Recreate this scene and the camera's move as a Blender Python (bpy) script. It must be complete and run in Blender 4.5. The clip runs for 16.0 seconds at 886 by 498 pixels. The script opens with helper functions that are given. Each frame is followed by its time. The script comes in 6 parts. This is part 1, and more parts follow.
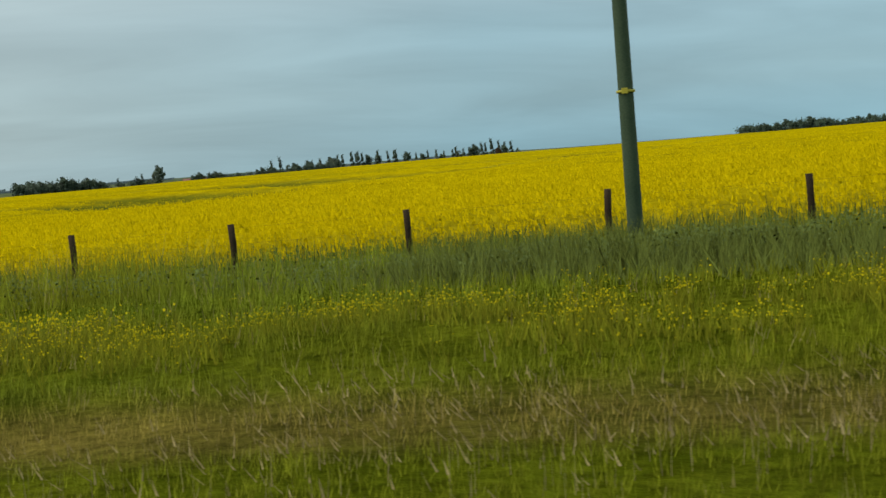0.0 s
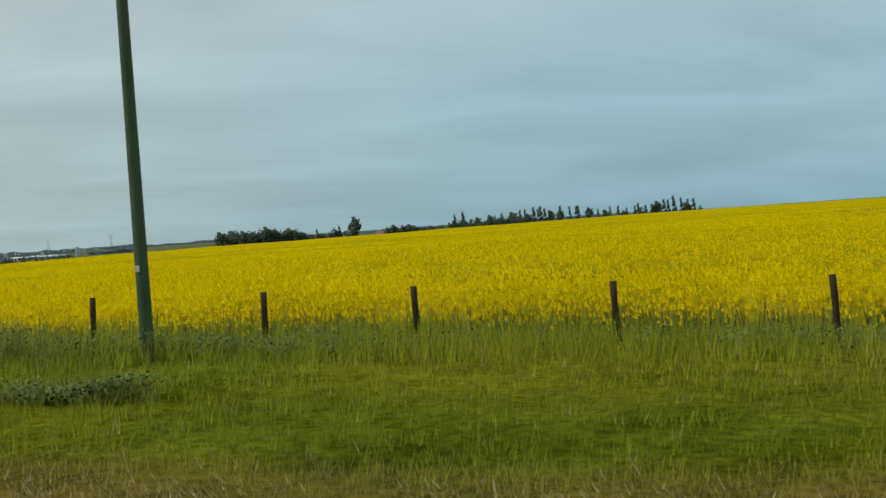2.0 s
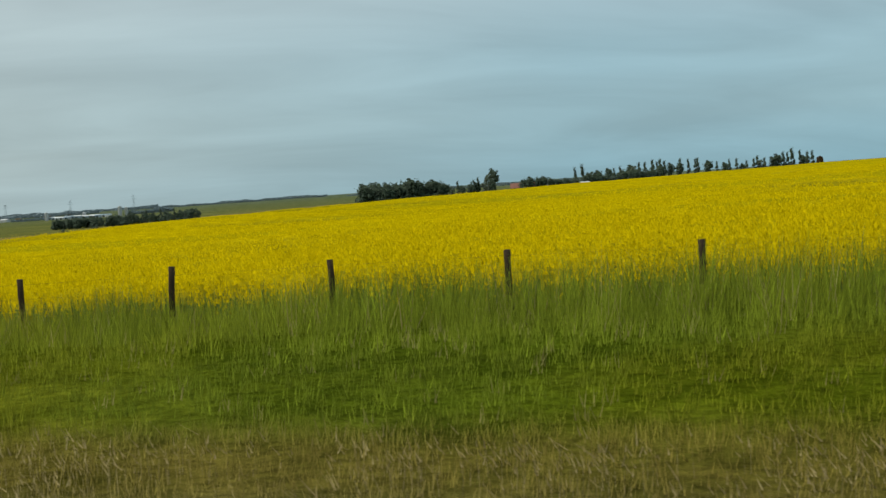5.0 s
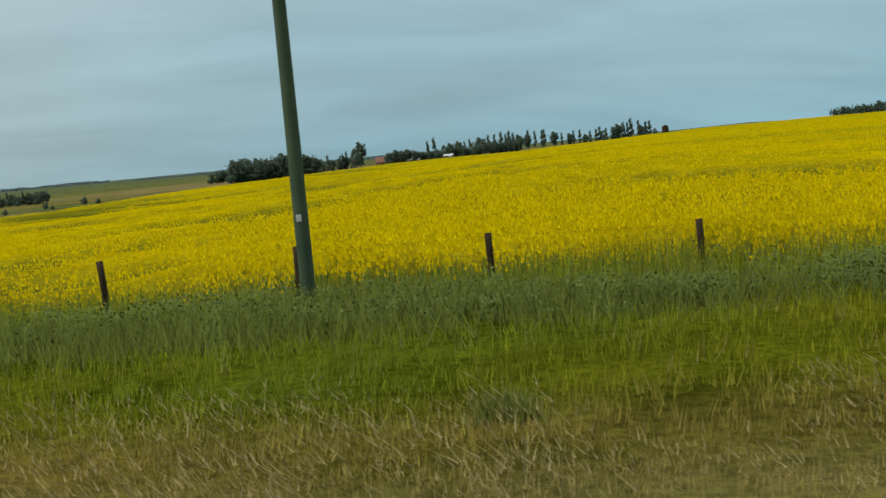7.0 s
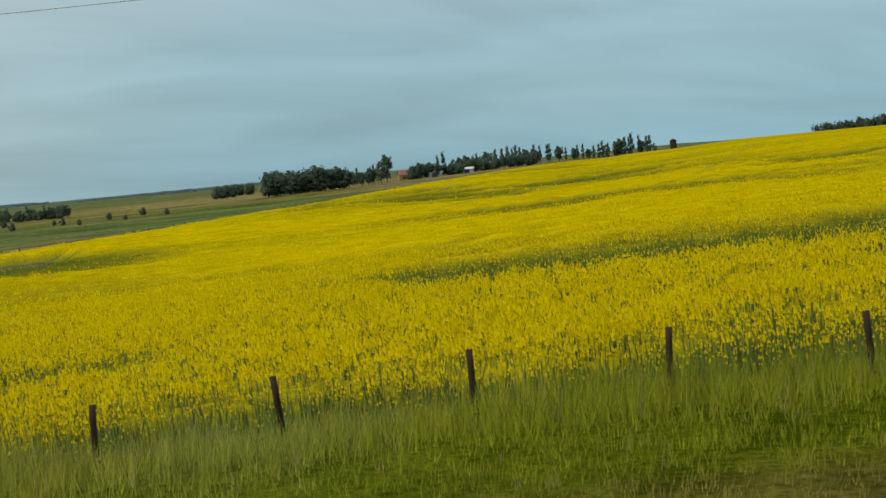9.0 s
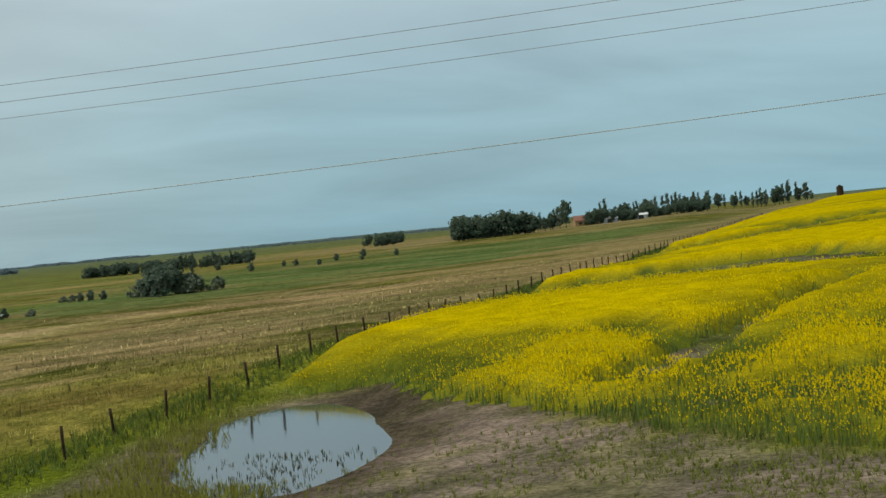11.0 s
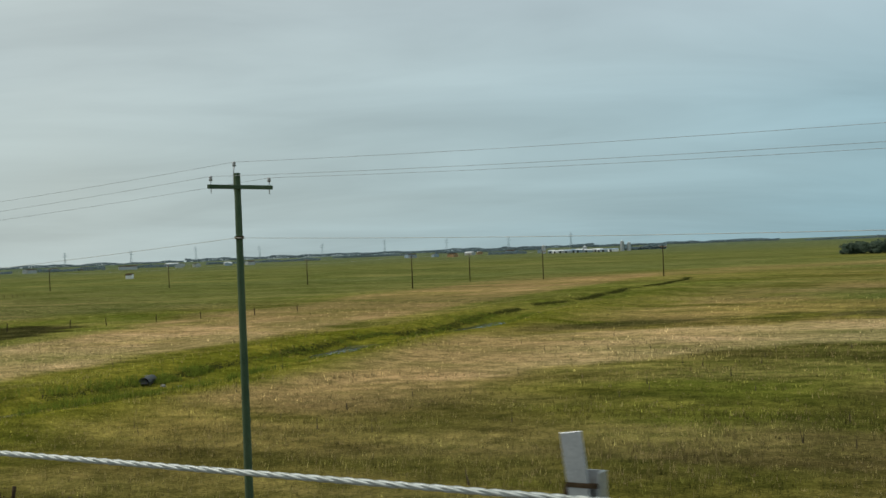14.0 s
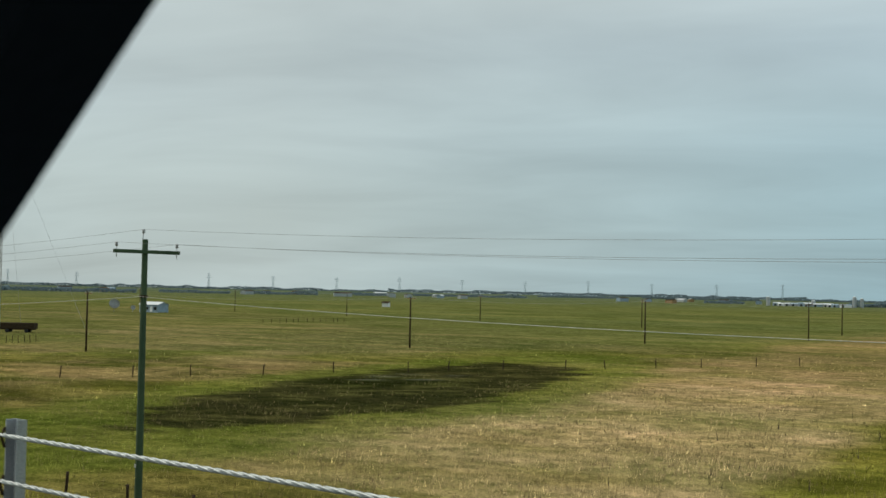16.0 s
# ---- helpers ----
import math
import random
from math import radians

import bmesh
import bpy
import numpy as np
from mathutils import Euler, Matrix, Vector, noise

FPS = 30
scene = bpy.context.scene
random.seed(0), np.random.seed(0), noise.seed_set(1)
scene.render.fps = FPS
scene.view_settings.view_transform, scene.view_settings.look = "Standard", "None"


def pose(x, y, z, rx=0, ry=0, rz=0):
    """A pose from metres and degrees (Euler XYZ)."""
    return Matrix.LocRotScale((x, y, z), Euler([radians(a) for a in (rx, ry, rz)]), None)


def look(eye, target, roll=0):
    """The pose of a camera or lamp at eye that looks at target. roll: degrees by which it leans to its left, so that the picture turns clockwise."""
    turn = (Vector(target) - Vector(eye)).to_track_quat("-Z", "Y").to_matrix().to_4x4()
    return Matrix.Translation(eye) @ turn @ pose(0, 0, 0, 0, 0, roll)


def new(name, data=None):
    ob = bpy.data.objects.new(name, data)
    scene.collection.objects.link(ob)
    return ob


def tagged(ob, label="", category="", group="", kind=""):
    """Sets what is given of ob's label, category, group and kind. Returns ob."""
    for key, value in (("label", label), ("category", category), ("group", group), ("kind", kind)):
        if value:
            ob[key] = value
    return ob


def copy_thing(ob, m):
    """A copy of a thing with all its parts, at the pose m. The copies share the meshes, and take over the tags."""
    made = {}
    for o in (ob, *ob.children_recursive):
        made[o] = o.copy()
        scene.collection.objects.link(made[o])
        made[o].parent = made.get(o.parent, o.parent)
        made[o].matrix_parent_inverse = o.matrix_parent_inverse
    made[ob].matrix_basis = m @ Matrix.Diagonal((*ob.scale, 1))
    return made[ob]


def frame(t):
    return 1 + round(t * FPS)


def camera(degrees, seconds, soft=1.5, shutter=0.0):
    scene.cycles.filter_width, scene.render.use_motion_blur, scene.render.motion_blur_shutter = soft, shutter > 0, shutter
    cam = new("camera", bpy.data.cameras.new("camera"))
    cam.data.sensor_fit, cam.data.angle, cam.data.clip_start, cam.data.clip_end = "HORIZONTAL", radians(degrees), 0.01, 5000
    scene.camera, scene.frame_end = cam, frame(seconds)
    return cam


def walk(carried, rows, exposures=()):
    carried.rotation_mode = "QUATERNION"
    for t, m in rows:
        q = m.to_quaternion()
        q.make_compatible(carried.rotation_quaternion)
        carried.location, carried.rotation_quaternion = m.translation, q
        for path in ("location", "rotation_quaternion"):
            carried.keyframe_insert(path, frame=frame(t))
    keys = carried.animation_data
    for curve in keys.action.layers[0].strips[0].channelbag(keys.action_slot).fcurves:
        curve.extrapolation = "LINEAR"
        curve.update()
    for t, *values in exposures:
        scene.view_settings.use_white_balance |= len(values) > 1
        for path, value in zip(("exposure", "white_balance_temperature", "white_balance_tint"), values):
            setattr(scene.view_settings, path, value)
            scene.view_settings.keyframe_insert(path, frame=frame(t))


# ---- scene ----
# The eye rides 1.6 m over a straight highway that runs along -x; the verge and fields lie on +y.
SPEED = 29.5
cam = camera(37.7, 16.0, soft=1.5, shutter=0.015)
# seconds, degrees ahead of square to the road, degrees up, degrees of lean
HEAD = [
    (0.0, 13.95, -4.11, 4.77), (0.5, 15.62, -3.73, 4.73), (1.0, 17.54, -2.91, 4.76), (1.5, 18.35, -1.55, 4.37),
    (2.0, 18.22, -1.07, 4.00), (2.5, 18.15, -1.09, 4.00), (3.0, 18.79, -1.51, 4.18), (3.5, 19.45, -1.88, 4.32),
    (4.0, 19.96, -1.60, 4.28), (6.5, 10.55, -4.89, 4.62), (7.0, 7.94, -4.38, 5.36), (7.5, 7.03, -4.26, 5.75),
    (8.0, 6.32, -4.18, 5.79), (10.5, 2.53, -2.00, 4.99), (11.0, 7.35, -0.98, 5.50), (11.5, 14.60, 0.04, 5.80),
    (12.0, 20.59, 0.44, 5.73), (12.5, 25.29, -0.24, 5.21), (13.0, 28.53, 0.05, 3.96), (13.5, 30.73, 0.30, 2.57),
    (14.0, 33.05, 0.11, 2.23), (14.5, 35.85, -1.07, 2.30), (15.0, 37.63, -1.79, 2.28), (15.5, 40.01, 0.69, 1.39),
    (16.0, 41.21, 1.92, -1.17)]


def heading(t, yaw, pitch, lean):
    eye = Vector((-SPEED * t, 0.0, 1.6))
    a, b = radians(yaw), radians(pitch)
    way = Vector((-math.sin(a) * math.cos(b), math.cos(a) * math.cos(b), math.sin(b)))
    return t, look(eye, eye + way, -lean)


walk(cam, [heading(*row) for row in HEAD], exposures=[(0.0, 0.0), (16.0, 0.0)])

# ---------------------------------------------------------------- sky and sun
SUN_WAY = Vector((-0.66, -0.30, 0.69)).normalized()
world = bpy.data.worlds.new("sky")
scene.world = world
world.use_nodes = True
wn, wl = world.node_tree.nodes, world.node_tree.links
wn.clear()


def wnode(kind, **inputs):
    n = wn.new(kind)
    for key, value in inputs.items():
        n.inputs[key.replace("_", " ")].default_value = value
    return n


nishita = wn.new("ShaderNodeTexSky")
nishita.sky_type = "NISHITA"
nishita.sun_disc = False
nishita.sun_elevation = math.asin(SUN_WAY.z)
nishita.sun_rotation = math.atan2(SUN_WAY.x, SUN_WAY.y)
nishita.air_density, nishita.dust_density, nishita.ozone_density = 1.0, 2.0, 1.5
dim = wnode("ShaderNodeVectorMath")
dim.operation = "SCALE"
dim.inputs[3].default_value = 0.11
wl.new(nishita.outputs[0], dim.inputs[0])
coords = wn.new("ShaderNodeTexCoord")
split = wn.new("ShaderNodeSeparateXYZ")
wl.new(coords.outputs["Generated"], split.inputs[0])
# thin cloud sheet: the sky direction laid out on a plane far overhead
lift = wn.new("ShaderNodeMath")
lift.operation = "ADD"
lift.inputs[1].default_value = 0.22
wl.new(split.outputs[2], lift.inputs[0])
safe = wn.new("ShaderNodeMath")
safe.operation = "MAXIMUM"
safe.inputs[1].default_value = 0.05
wl.new(lift.outputs[0], safe.inputs[0])
plane = wn.new("ShaderNodeVectorMath")
plane.operation = "DIVIDE"
wl.new(coords.outputs["Generated"], plane.inputs[0])
both = wn.new("ShaderNodeCombineXYZ")
for k in range(3):
    wl.new(safe.outputs[0], both.inputs[k])
wl.new(both.outputs[0], plane.inputs[1])
streak = wn.new("ShaderNodeMapping")
streak.vector_type = "TEXTURE"
streak.inputs["Scale"].default_value = (2.1, 1.0, 1.0)
streak.inputs["Rotation"].default_value = (0, 0, radians(33))
wl.new(plane.outputs[0], streak.inputs[0])
cloud = wnode("ShaderNodeTexNoise", Scale=0.9, Detail=3.0, Roughness=0.5, Distortion=0.3)
wl.new(streak.outputs[0], cloud.inputs["Vector"])
veil = wn.new("ShaderNodeValToRGB")
veil.color_ramp.elements[0].position, veil.color_ramp.elements[1].position = 0.32, 0.72
veil.color_ramp.elements[0].color, veil.color_ramp.elements[1].color = (0.8, 0.8, 0.8, 1), (1, 1, 1, 1)
wl.new(cloud.outputs[0], veil.inputs[0])
# cloud colour: greyer blue towards the horizon, whiter overhead
height = wn.new("ShaderNodeValToRGB")
ramp = height.color_ramp
ramp.elements[0].position, ramp.elements[0].color = 0.0, (0.275, 0.472, 0.550, 1)
ramp.elements[1].position, ramp.elements[1].color = 0.26, (0.62, 0.72, 0.74, 1)
mid = ramp.elements.new(0.10)
mid.color = (0.335, 0.515, 0.585, 1)
wl.new(split.outputs[2], height.inputs[0])
# the veil grows whiter towards the sun
sunny = wn.new("ShaderNodeVectorMath")
sunny.operation = "DOT_PRODUCT"
sunny.inputs[1].default_value = (SUN_WAY.x, SUN_WAY.y, 0.0)
wl.new(coords.outputs["Generated"], sunny.inputs[0])
pale = wn.new("ShaderNodeMapRange")
pale.inputs[1].default_value, pale.inputs[2].default_value, pale.inputs[3].default_value, pale.inputs[4].default_value = -0.16, 0.30, 0.0, 0.78
wl.new(sunny.outputs["Value"], pale.inputs[0])
whiter = wn.new("ShaderNodeMixRGB")
whiter.inputs[2].default_value = (0.530, 0.590, 0.560, 1)
wl.new(pale.outputs[0], whiter.inputs[0])
wl.new(height.outputs[0], whiter.inputs[1])
# soft darker and lighter bands in the sheet
band = wnode("ShaderNodeTexNoise", Scale=2.3, Detail=5.0, Roughness=0.52, Distortion=0.5)
wl.new(streak.outputs[0], band.inputs["Vector"])
shade = wn.new("ShaderNodeMapRange")
shade.inputs[1].default_value, shade.inputs[2].default_value, shade.inputs[3].default_value, shade.inputs[4].default_value = 0.30, 0.70, 0.86, 1.09
wl.new(band.outputs[0], shade.inputs[0])
shaded = wn.new("ShaderNodeVectorMath")
shaded.operation = "SCALE"
wl.new(whiter.outputs[0], shaded.inputs[0])
wl.new(shade.outputs[0], shaded.inputs[3])
blend = wn.new("ShaderNodeMixRGB")
wl.new(veil.outputs[0], blend.inputs[0])
wl.new(dim.outputs[0], blend.inputs[1])
wl.new(shaded.outputs[0], blend.inputs[2])
back = wnode("ShaderNodeBackground", Strength=1.0)
wl.new(blend.outputs[0], back.inputs[0])
wout = wn.new("ShaderNodeOutputWorld")
wl.new(back.outputs[0], wout.inputs[0])

sun = new("sun", bpy.data.lights.new("sun", "SUN"))
sun.data.energy, sun.data.angle, sun.data.color = 1.9, radians(10), (1.0, 0.94, 0.84)
sun.matrix_world = look(SUN_WAY * 200, (0, 0, 0))


# ---------------------------------------------------------------- materials
def material(name, low, high, scale=6.0, fine=60.0, rough=0.8, bump=0.3, metal=0.0, spot=None, tint=False, spread=0.0, spec=0.3):
    """Two colours mixed by a coarse and a fine noise in world metres; tint multiplies a colour laid on the mesh."""
    m = bpy.data.materials.new(name)
    m.use_nodes = True
    n, l = m.node_tree.nodes, m.node_tree.links
    b = n["Principled BSDF"]
    b.inputs["Roughness"].default_value, b.inputs["Metallic"].default_value = rough, metal
    b.inputs["Specular IOR Level"].default_value = spec
    tc = n.new("ShaderNodeTexCoord")
    where = tc.outputs["Object"]
    a1, a2 = n.new("ShaderNodeTexNoise"), n.new("ShaderNodeTexNoise")
    a1.inputs["Scale"].default_value, a2.inputs["Scale"].default_value = scale, fine
    a1.inputs["Detail"].default_value, a2.inputs["Detail"].default_value = 3.0, 4.0
    l.new(where, a1.inputs["Vector"]), l.new(where, a2.inputs["Vector"])
    add = n.new("ShaderNodeMath")
    add.operation = "MULTIPLY_ADD"
    add.inputs[1].default_value = 0.5
    half = n.new("ShaderNodeMath")
    half.operation = "MULTIPLY"
    half.inputs[1].default_value = 0.5
    l.new(a1.outputs[0], half.inputs[0])
    l.new(a2.outputs[0], add.inputs[0]), l.new(half.outputs[0], add.inputs[2])
    r = n.new("ShaderNodeValToRGB")
    r.color_ramp.elements[0].position, r.color_ramp.elements[1].position = 0.36, 0.64
    r.color_ramp.elements[0].color, r.color_ramp.elements[1].color = (*low, 1), (*high, 1)
    if spot:
        e = r.color_ramp.elements.new(0.72)
        e.color = (*spot, 1)
    l.new(add.outputs[0], r.inputs[0])
    colour = r.outputs[0]
    if tint:
        at = n.new("ShaderNodeAttribute")
        at.attribute_name = "tint"
        mul = n.new("ShaderNodeMixRGB")
        mul.blend_type, mul.inputs[0].default_value = "MULTIPLY", 1.0
        l.new(colour, mul.inputs[1]), l.new(at.outputs[0], mul.inputs[2])
        colour = mul.outputs[0]
    if spread:
        g = n.new("ShaderNodeNewGeometry")
        hs = n.new("ShaderNodeHueSaturation")
        mp = n.new("ShaderNodeMapRange")
        mp.inputs[3].default_value, mp.inputs[4].default_value = 1 - spread, 1 + spread
        l.new(g.outputs["Random Per Island"], mp.inputs[0]), l.new(mp.outputs[0], hs.inputs["Value"])
        l.new(colour, hs.inputs["Color"])
        colour = hs.outputs[0]
    l.new(colour, b.inputs["Base Color"])
    if bump:
        bp = n.new("ShaderNodeBump")
        bp.inputs["Strength"].default_value, bp.inputs["Distance"].default_value = bump, 0.6 / fine
        l.new(a2.outputs[0], bp.inputs["Height"]), l.new(bp.outputs[0], b.inputs["Normal"])
    return m




def ground_material():
    """The colour laid on the mesh, varied by noise from a hundred metres down to a hand's width, and turned from sappy to dry."""
    m = bpy.data.materials.new("turf_and_soil")
    m.use_nodes = True
    n, l = m.node_tree.nodes, m.node_tree.links
    b = n["Principled BSDF"]
    b.inputs["Roughness"].default_value, b.inputs["Specular IOR Level"].default_value = 0.95, 0.0
    tc, at = n.new("ShaderNodeTexCoord"), n.new("ShaderNodeAttribute")
    at.attribute_name = "tint"
    colour, relief = at.outputs[0], None
    for scale, detail, dark, light, stretch in ((0.013, 5.0, (0.80, 0.86, 0.80), (1.22, 1.14, 1.16), 0.45), (0.085, 6.0, (0.72, 0.80, 0.66), (1.30, 1.20, 1.32), 0.6),
                                               (0.6, 5.0, (0.62, 0.66, 0.60), (1.36, 1.32, 1.32), 1.0), (5.0, 5.0, (0.62, 0.62, 0.62), (1.32, 1.32, 1.32), 1.0)):
        mp, nz, rp, mul = n.new("ShaderNodeMapping"), n.new("ShaderNodeTexNoise"), n.new("ShaderNodeValToRGB"), n.new("ShaderNodeMixRGB")
        mp.inputs["Scale"].default_value = (stretch, 1.0, 1.0)
        mp.inputs["Rotation"].default_value = (0, 0, 0.25)
        nz.inputs["Scale"].default_value, nz.inputs["Detail"].default_value, nz.inputs["Roughness"].default_value = scale, detail, 0.62
        rp.color_ramp.elements[0].position, rp.color_ramp.elements[1].position = 0.36, 0.64
        rp.color_ramp.elements[0].color, rp.color_ramp.elements[1].color = (*dark, 1), (*light, 1)
        mul.blend_type, mul.inputs[0].default_value = "MULTIPLY", 1.0
        l.new(tc.outputs["Object"], mp.inputs[0]), l.new(mp.outputs[0], nz.inputs["Vector"]), l.new(nz.outputs[0], rp.inputs[0])
        l.new(colour, mul.inputs[1]), l.new(rp.outputs[0], mul.inputs[2])
        colour, relief = mul.outputs[0], nz.outputs[0]
    l.new(colour, b.inputs["Base Color"])
    bp = n.new("ShaderNodeBump")
    bp.inputs["Strength"].default_value, bp.inputs["Distance"].default_value = 0.9, 0.12
    l.new(relief, bp.inputs["Height"]), l.new(bp.outputs[0], b.inputs["Normal"])
    return m


M_GROUND = ground_material()
M_BLADE = material("grass_blade", (0.8, 0.8, 0.8), (1.2, 1.2, 1.2), 1.5, 9.0, 0.85, 0.0, tint=True, spread=0.18, spec=0.03)
M_CANOPY = material("canola_canopy", (0.68, 0.68, 0.66), (1.24, 1.22, 1.2), 0.6, 5.5, 0.9, 1.0, tint=True, spec=0.0)
M_FLOWER = material("canola_flower", (0.53, 0.400, 0.001), (0.65, 0.490, 0.002), 0.4, 6.0, 0.8, 0.0, spread=0.12, spec=0.0)
M_STALK = material("canola_stalk", (0.055, 0.088, 0.012), (0.100, 0.135, 0.020), 0.6, 6.0, 0.8, 0.0, spread=0.25, spec=0.15)
M_POLE = material("treated_pole_wood", (0.030, 0.058, 0.030), (0.068, 0.102, 0.054), 1.2, 40.0, 0.85, 0.5)
M_POST = material("weathered_post_wood", (0.026, 0.018, 0.010), (0.066, 0.046, 0.027), 3.0, 50.0, 0.95, 0.6, spec=0.08)
M_PLANK = material("weathered_timber", (0.22, 0.135, 0.058), (0.37, 0.25, 0.12), 3.0, 40.0, 0.85, 0.4)


def timber_material():
    m = material("sawn_timber", (0.8, 0.8, 0.8), (1.2, 1.2, 1.2), 3.0, 40.0, 0.85, 0.3)
    n, l = m.node_tree.nodes, m.node_tree.links
    b = n["Principled BSDF"]
    old = b.inputs["Base Color"].links[0].from_socket
    tc, mp, nz, rp, mul = n.new("ShaderNodeTexCoord"), n.new("ShaderNodeMapping"), n.new("ShaderNodeTexNoise"), n.new("ShaderNodeValToRGB"), n.new("ShaderNodeMixRGB")
    mp.inputs["Scale"].default_value = (16.0, 16.0, 0.8)
    nz.inputs["Scale"].default_value, nz.inputs["Detail"].default_value, nz.inputs["Distortion"].default_value = 1.6, 5.0, 1.2
    rp.color_ramp.elements[0].position, rp.color_ramp.elements[1].position = 0.34, 0.62
    rp.color_ramp.elements[0].color, rp.color_ramp.elements[1].color = (0.13, 0.068, 0.024, 1), (0.33, 0.205, 0.085, 1)
    mul.blend_type, mul.inputs[0].default_value = "MULTIPLY", 1.0
    l.new(tc.outputs["Object"], mp.inputs[0]), l.new(mp.outputs[0], nz.inputs["Vector"]), l.new(nz.outputs[0], rp.inputs[0])
    l.new(rp.outputs[0], mul.inputs[1]), l.new(old, mul.inputs[2]), l.new(mul.outputs[0], b.inputs["Base Color"])
    return m


M_TIMBER = timber_material()
M_WIRE = material("conductor_wire", (0.29, 0.31, 0.33), (0.38, 0.40, 0.42), 2.0, 30.0, 0.6, 0.0, metal=0.2)
# paler than the other wires: the sun's glint is put into the colour
M_NEUTRAL = material("glint_toned_wire", (0.42, 0.43, 0.40), (0.55, 0.56, 0.52), 2.0, 30.0, 0.6, 0.0, metal=0.2)
M_GALV = material("galvanised_steel", (0.33, 0.35, 0.36), (0.48, 0.5, 0.5), 8.0, 90.0, 0.45, 0.15, metal=0.75)
M_CABLE = material("galvanised_cable", (0.30, 0.33, 0.31), (0.46, 0.49, 0.47), 20.0, 150.0, 0.5, 0.1, metal=0.4)
M_GLAZE = material("insulator_glaze", (0.35, 0.36, 0.36), (0.5, 0.5, 0.5), 10.0, 60.0, 0.25, 0.0)
M_TAG = material("yellow_tag", (0.38, 0.33, 0.03), (0.50, 0.44, 0.05), 10.0, 60.0, 0.6, 0.0)
M_BROWN_GLAZE = material("brown_insulator_glaze", (0.20, 0.20, 0.19), (0.34, 0.34, 0.33), 10.0, 60.0, 0.3, 0.0)
M_ASPHALT = material("asphalt", (0.035, 0.035, 0.037), (0.075, 0.075, 0.075), 0.8, 40.0, 0.9, 0.4)
M_BARK = material("bark", (0.06, 0.05, 0.04), (0.14, 0.12, 0.10), 2.0, 20.0, 0.95, 0.6)
M_LEAF = material("leaves", (0.031, 0.055, 0.036), (0.064, 0.094, 0.054), 0.25, 2.5, 0.7, 0.0, spread=0.35, spec=0.2)
M_LEAF_PALE = material("willow_leaves", (0.060, 0.085, 0.056), (0.102, 0.128, 0.080), 0.4, 2.5, 0.7, 0.0, spread=0.3, spec=0.2)
# haze over the far tree belts is put into this blue base colour
M_FAR_HAZED = material("distant_woods", (0.078, 0.118, 0.130), (0.110, 0.150, 0.162), 0.01, 0.08, 0.95, 0.3)


def water_material():
    m = bpy.data.materials.new("still_water")
    m.use_nodes = True
    n, l = m.node_tree.nodes, m.node_tree.links
    b = n["Principled BSDF"]
    b.inputs["Base Color"].default_value = (0.055, 0.066, 0.066, 1)
    b.inputs["Roughness"].default_value = 0.06
    b.inputs["Specular IOR Level"].default_value = 0.6
    tc, nz, bp = n.new("ShaderNodeTexCoord"), n.new("ShaderNodeTexNoise"), n.new("ShaderNodeBump")
    nz.inputs["Scale"].default_value = 4.5
    bp.inputs["Strength"].default_value, bp.inputs["Distance"].default_value = 0.10, 0.03
    l.new(tc.outputs["Object"], nz.inputs["Vector"]), l.new(nz.outputs[0], bp.inputs["Height"]), l.new(bp.outputs[0], b.inputs["Normal"])
    return m


M_WATER = water_material()


# ---------------------------------------------------------------- mesh helpers
def smooth(v):
    v = np.clip(v, 0.0, 1.0)
    return v * v * (3 - 2 * v)


def knots(v, xs, ys):
    """A smooth curve through a few levels."""
    v = np.asarray(v, float)
    out = np.full(v.shape, float(ys[0]))
    for k in range(len(xs) - 1):
        out = out + (ys[k + 1] - ys[k]) * smooth((v - xs[k]) / (xs[k + 1] - xs[k]))
    return out


def vnoise(x, y, size, seed=0):
    """Value noise of 0 to 1 with cells of that size in metres."""
    x, y = np.asarray(x, float) / size, np.asarray(y, float) / size
    i, j = np.floor(x), np.floor(y)
    u, v = smooth(x - i), smooth(y - j)

    def h(a, b):
        s = np.sin(a * 127.1 + b * 311.7 + seed * 74.7) * 43758.5453
        return s - np.floor(s)
    return (h(i, j) * (1 - u) + h(i + 1, j) * u) * (1 - v) + (h(i, j + 1) * (1 - u) + h(i + 1, j + 1) * u) * v


def fnoise(x, y, size, seed=0):
    return 0.55 * vnoise(x, y, size, seed) + 0.3 * vnoise(x, y, size / 2.3, seed + 1) + 0.15 * vnoise(x, y, size / 5.1, seed + 2)


def mesh_from(name, verts, faces, mats, tint=None, slots=None):
    """A mesh from numpy corners and triangles or quads (n x 3 or n x 4)."""
    me = bpy.data.meshes.new(name)
    verts, faces = np.asarray(verts, np.float32), np.asarray(faces, np.int32)
    k = faces.shape[1]
    me.vertices.add(len(verts))
    me.vertices.foreach_set("co", verts.ravel())
    me.loops.add(faces.size)
    me.loops.foreach_set("vertex_index", faces.ravel())
    me.polygons.add(len(faces))
    me.polygons.foreach_set("loop_start", np.arange(0, faces.size, k, dtype=np.int32))
    for m in mats:
        me.materials.append(m)
    if slots is not None:
        me.polygons.foreach_set("material_index", np.asarray(slots, np.int32))
    if tint is not None:
        at = me.attributes.new("tint", "FLOAT_COLOR", "POINT")
        at.data.foreach_set("color", np.concatenate([tint, np.ones((len(tint), 1))], 1).astype(np.float32).ravel())
    me.update(calc_edges=True)
    return me


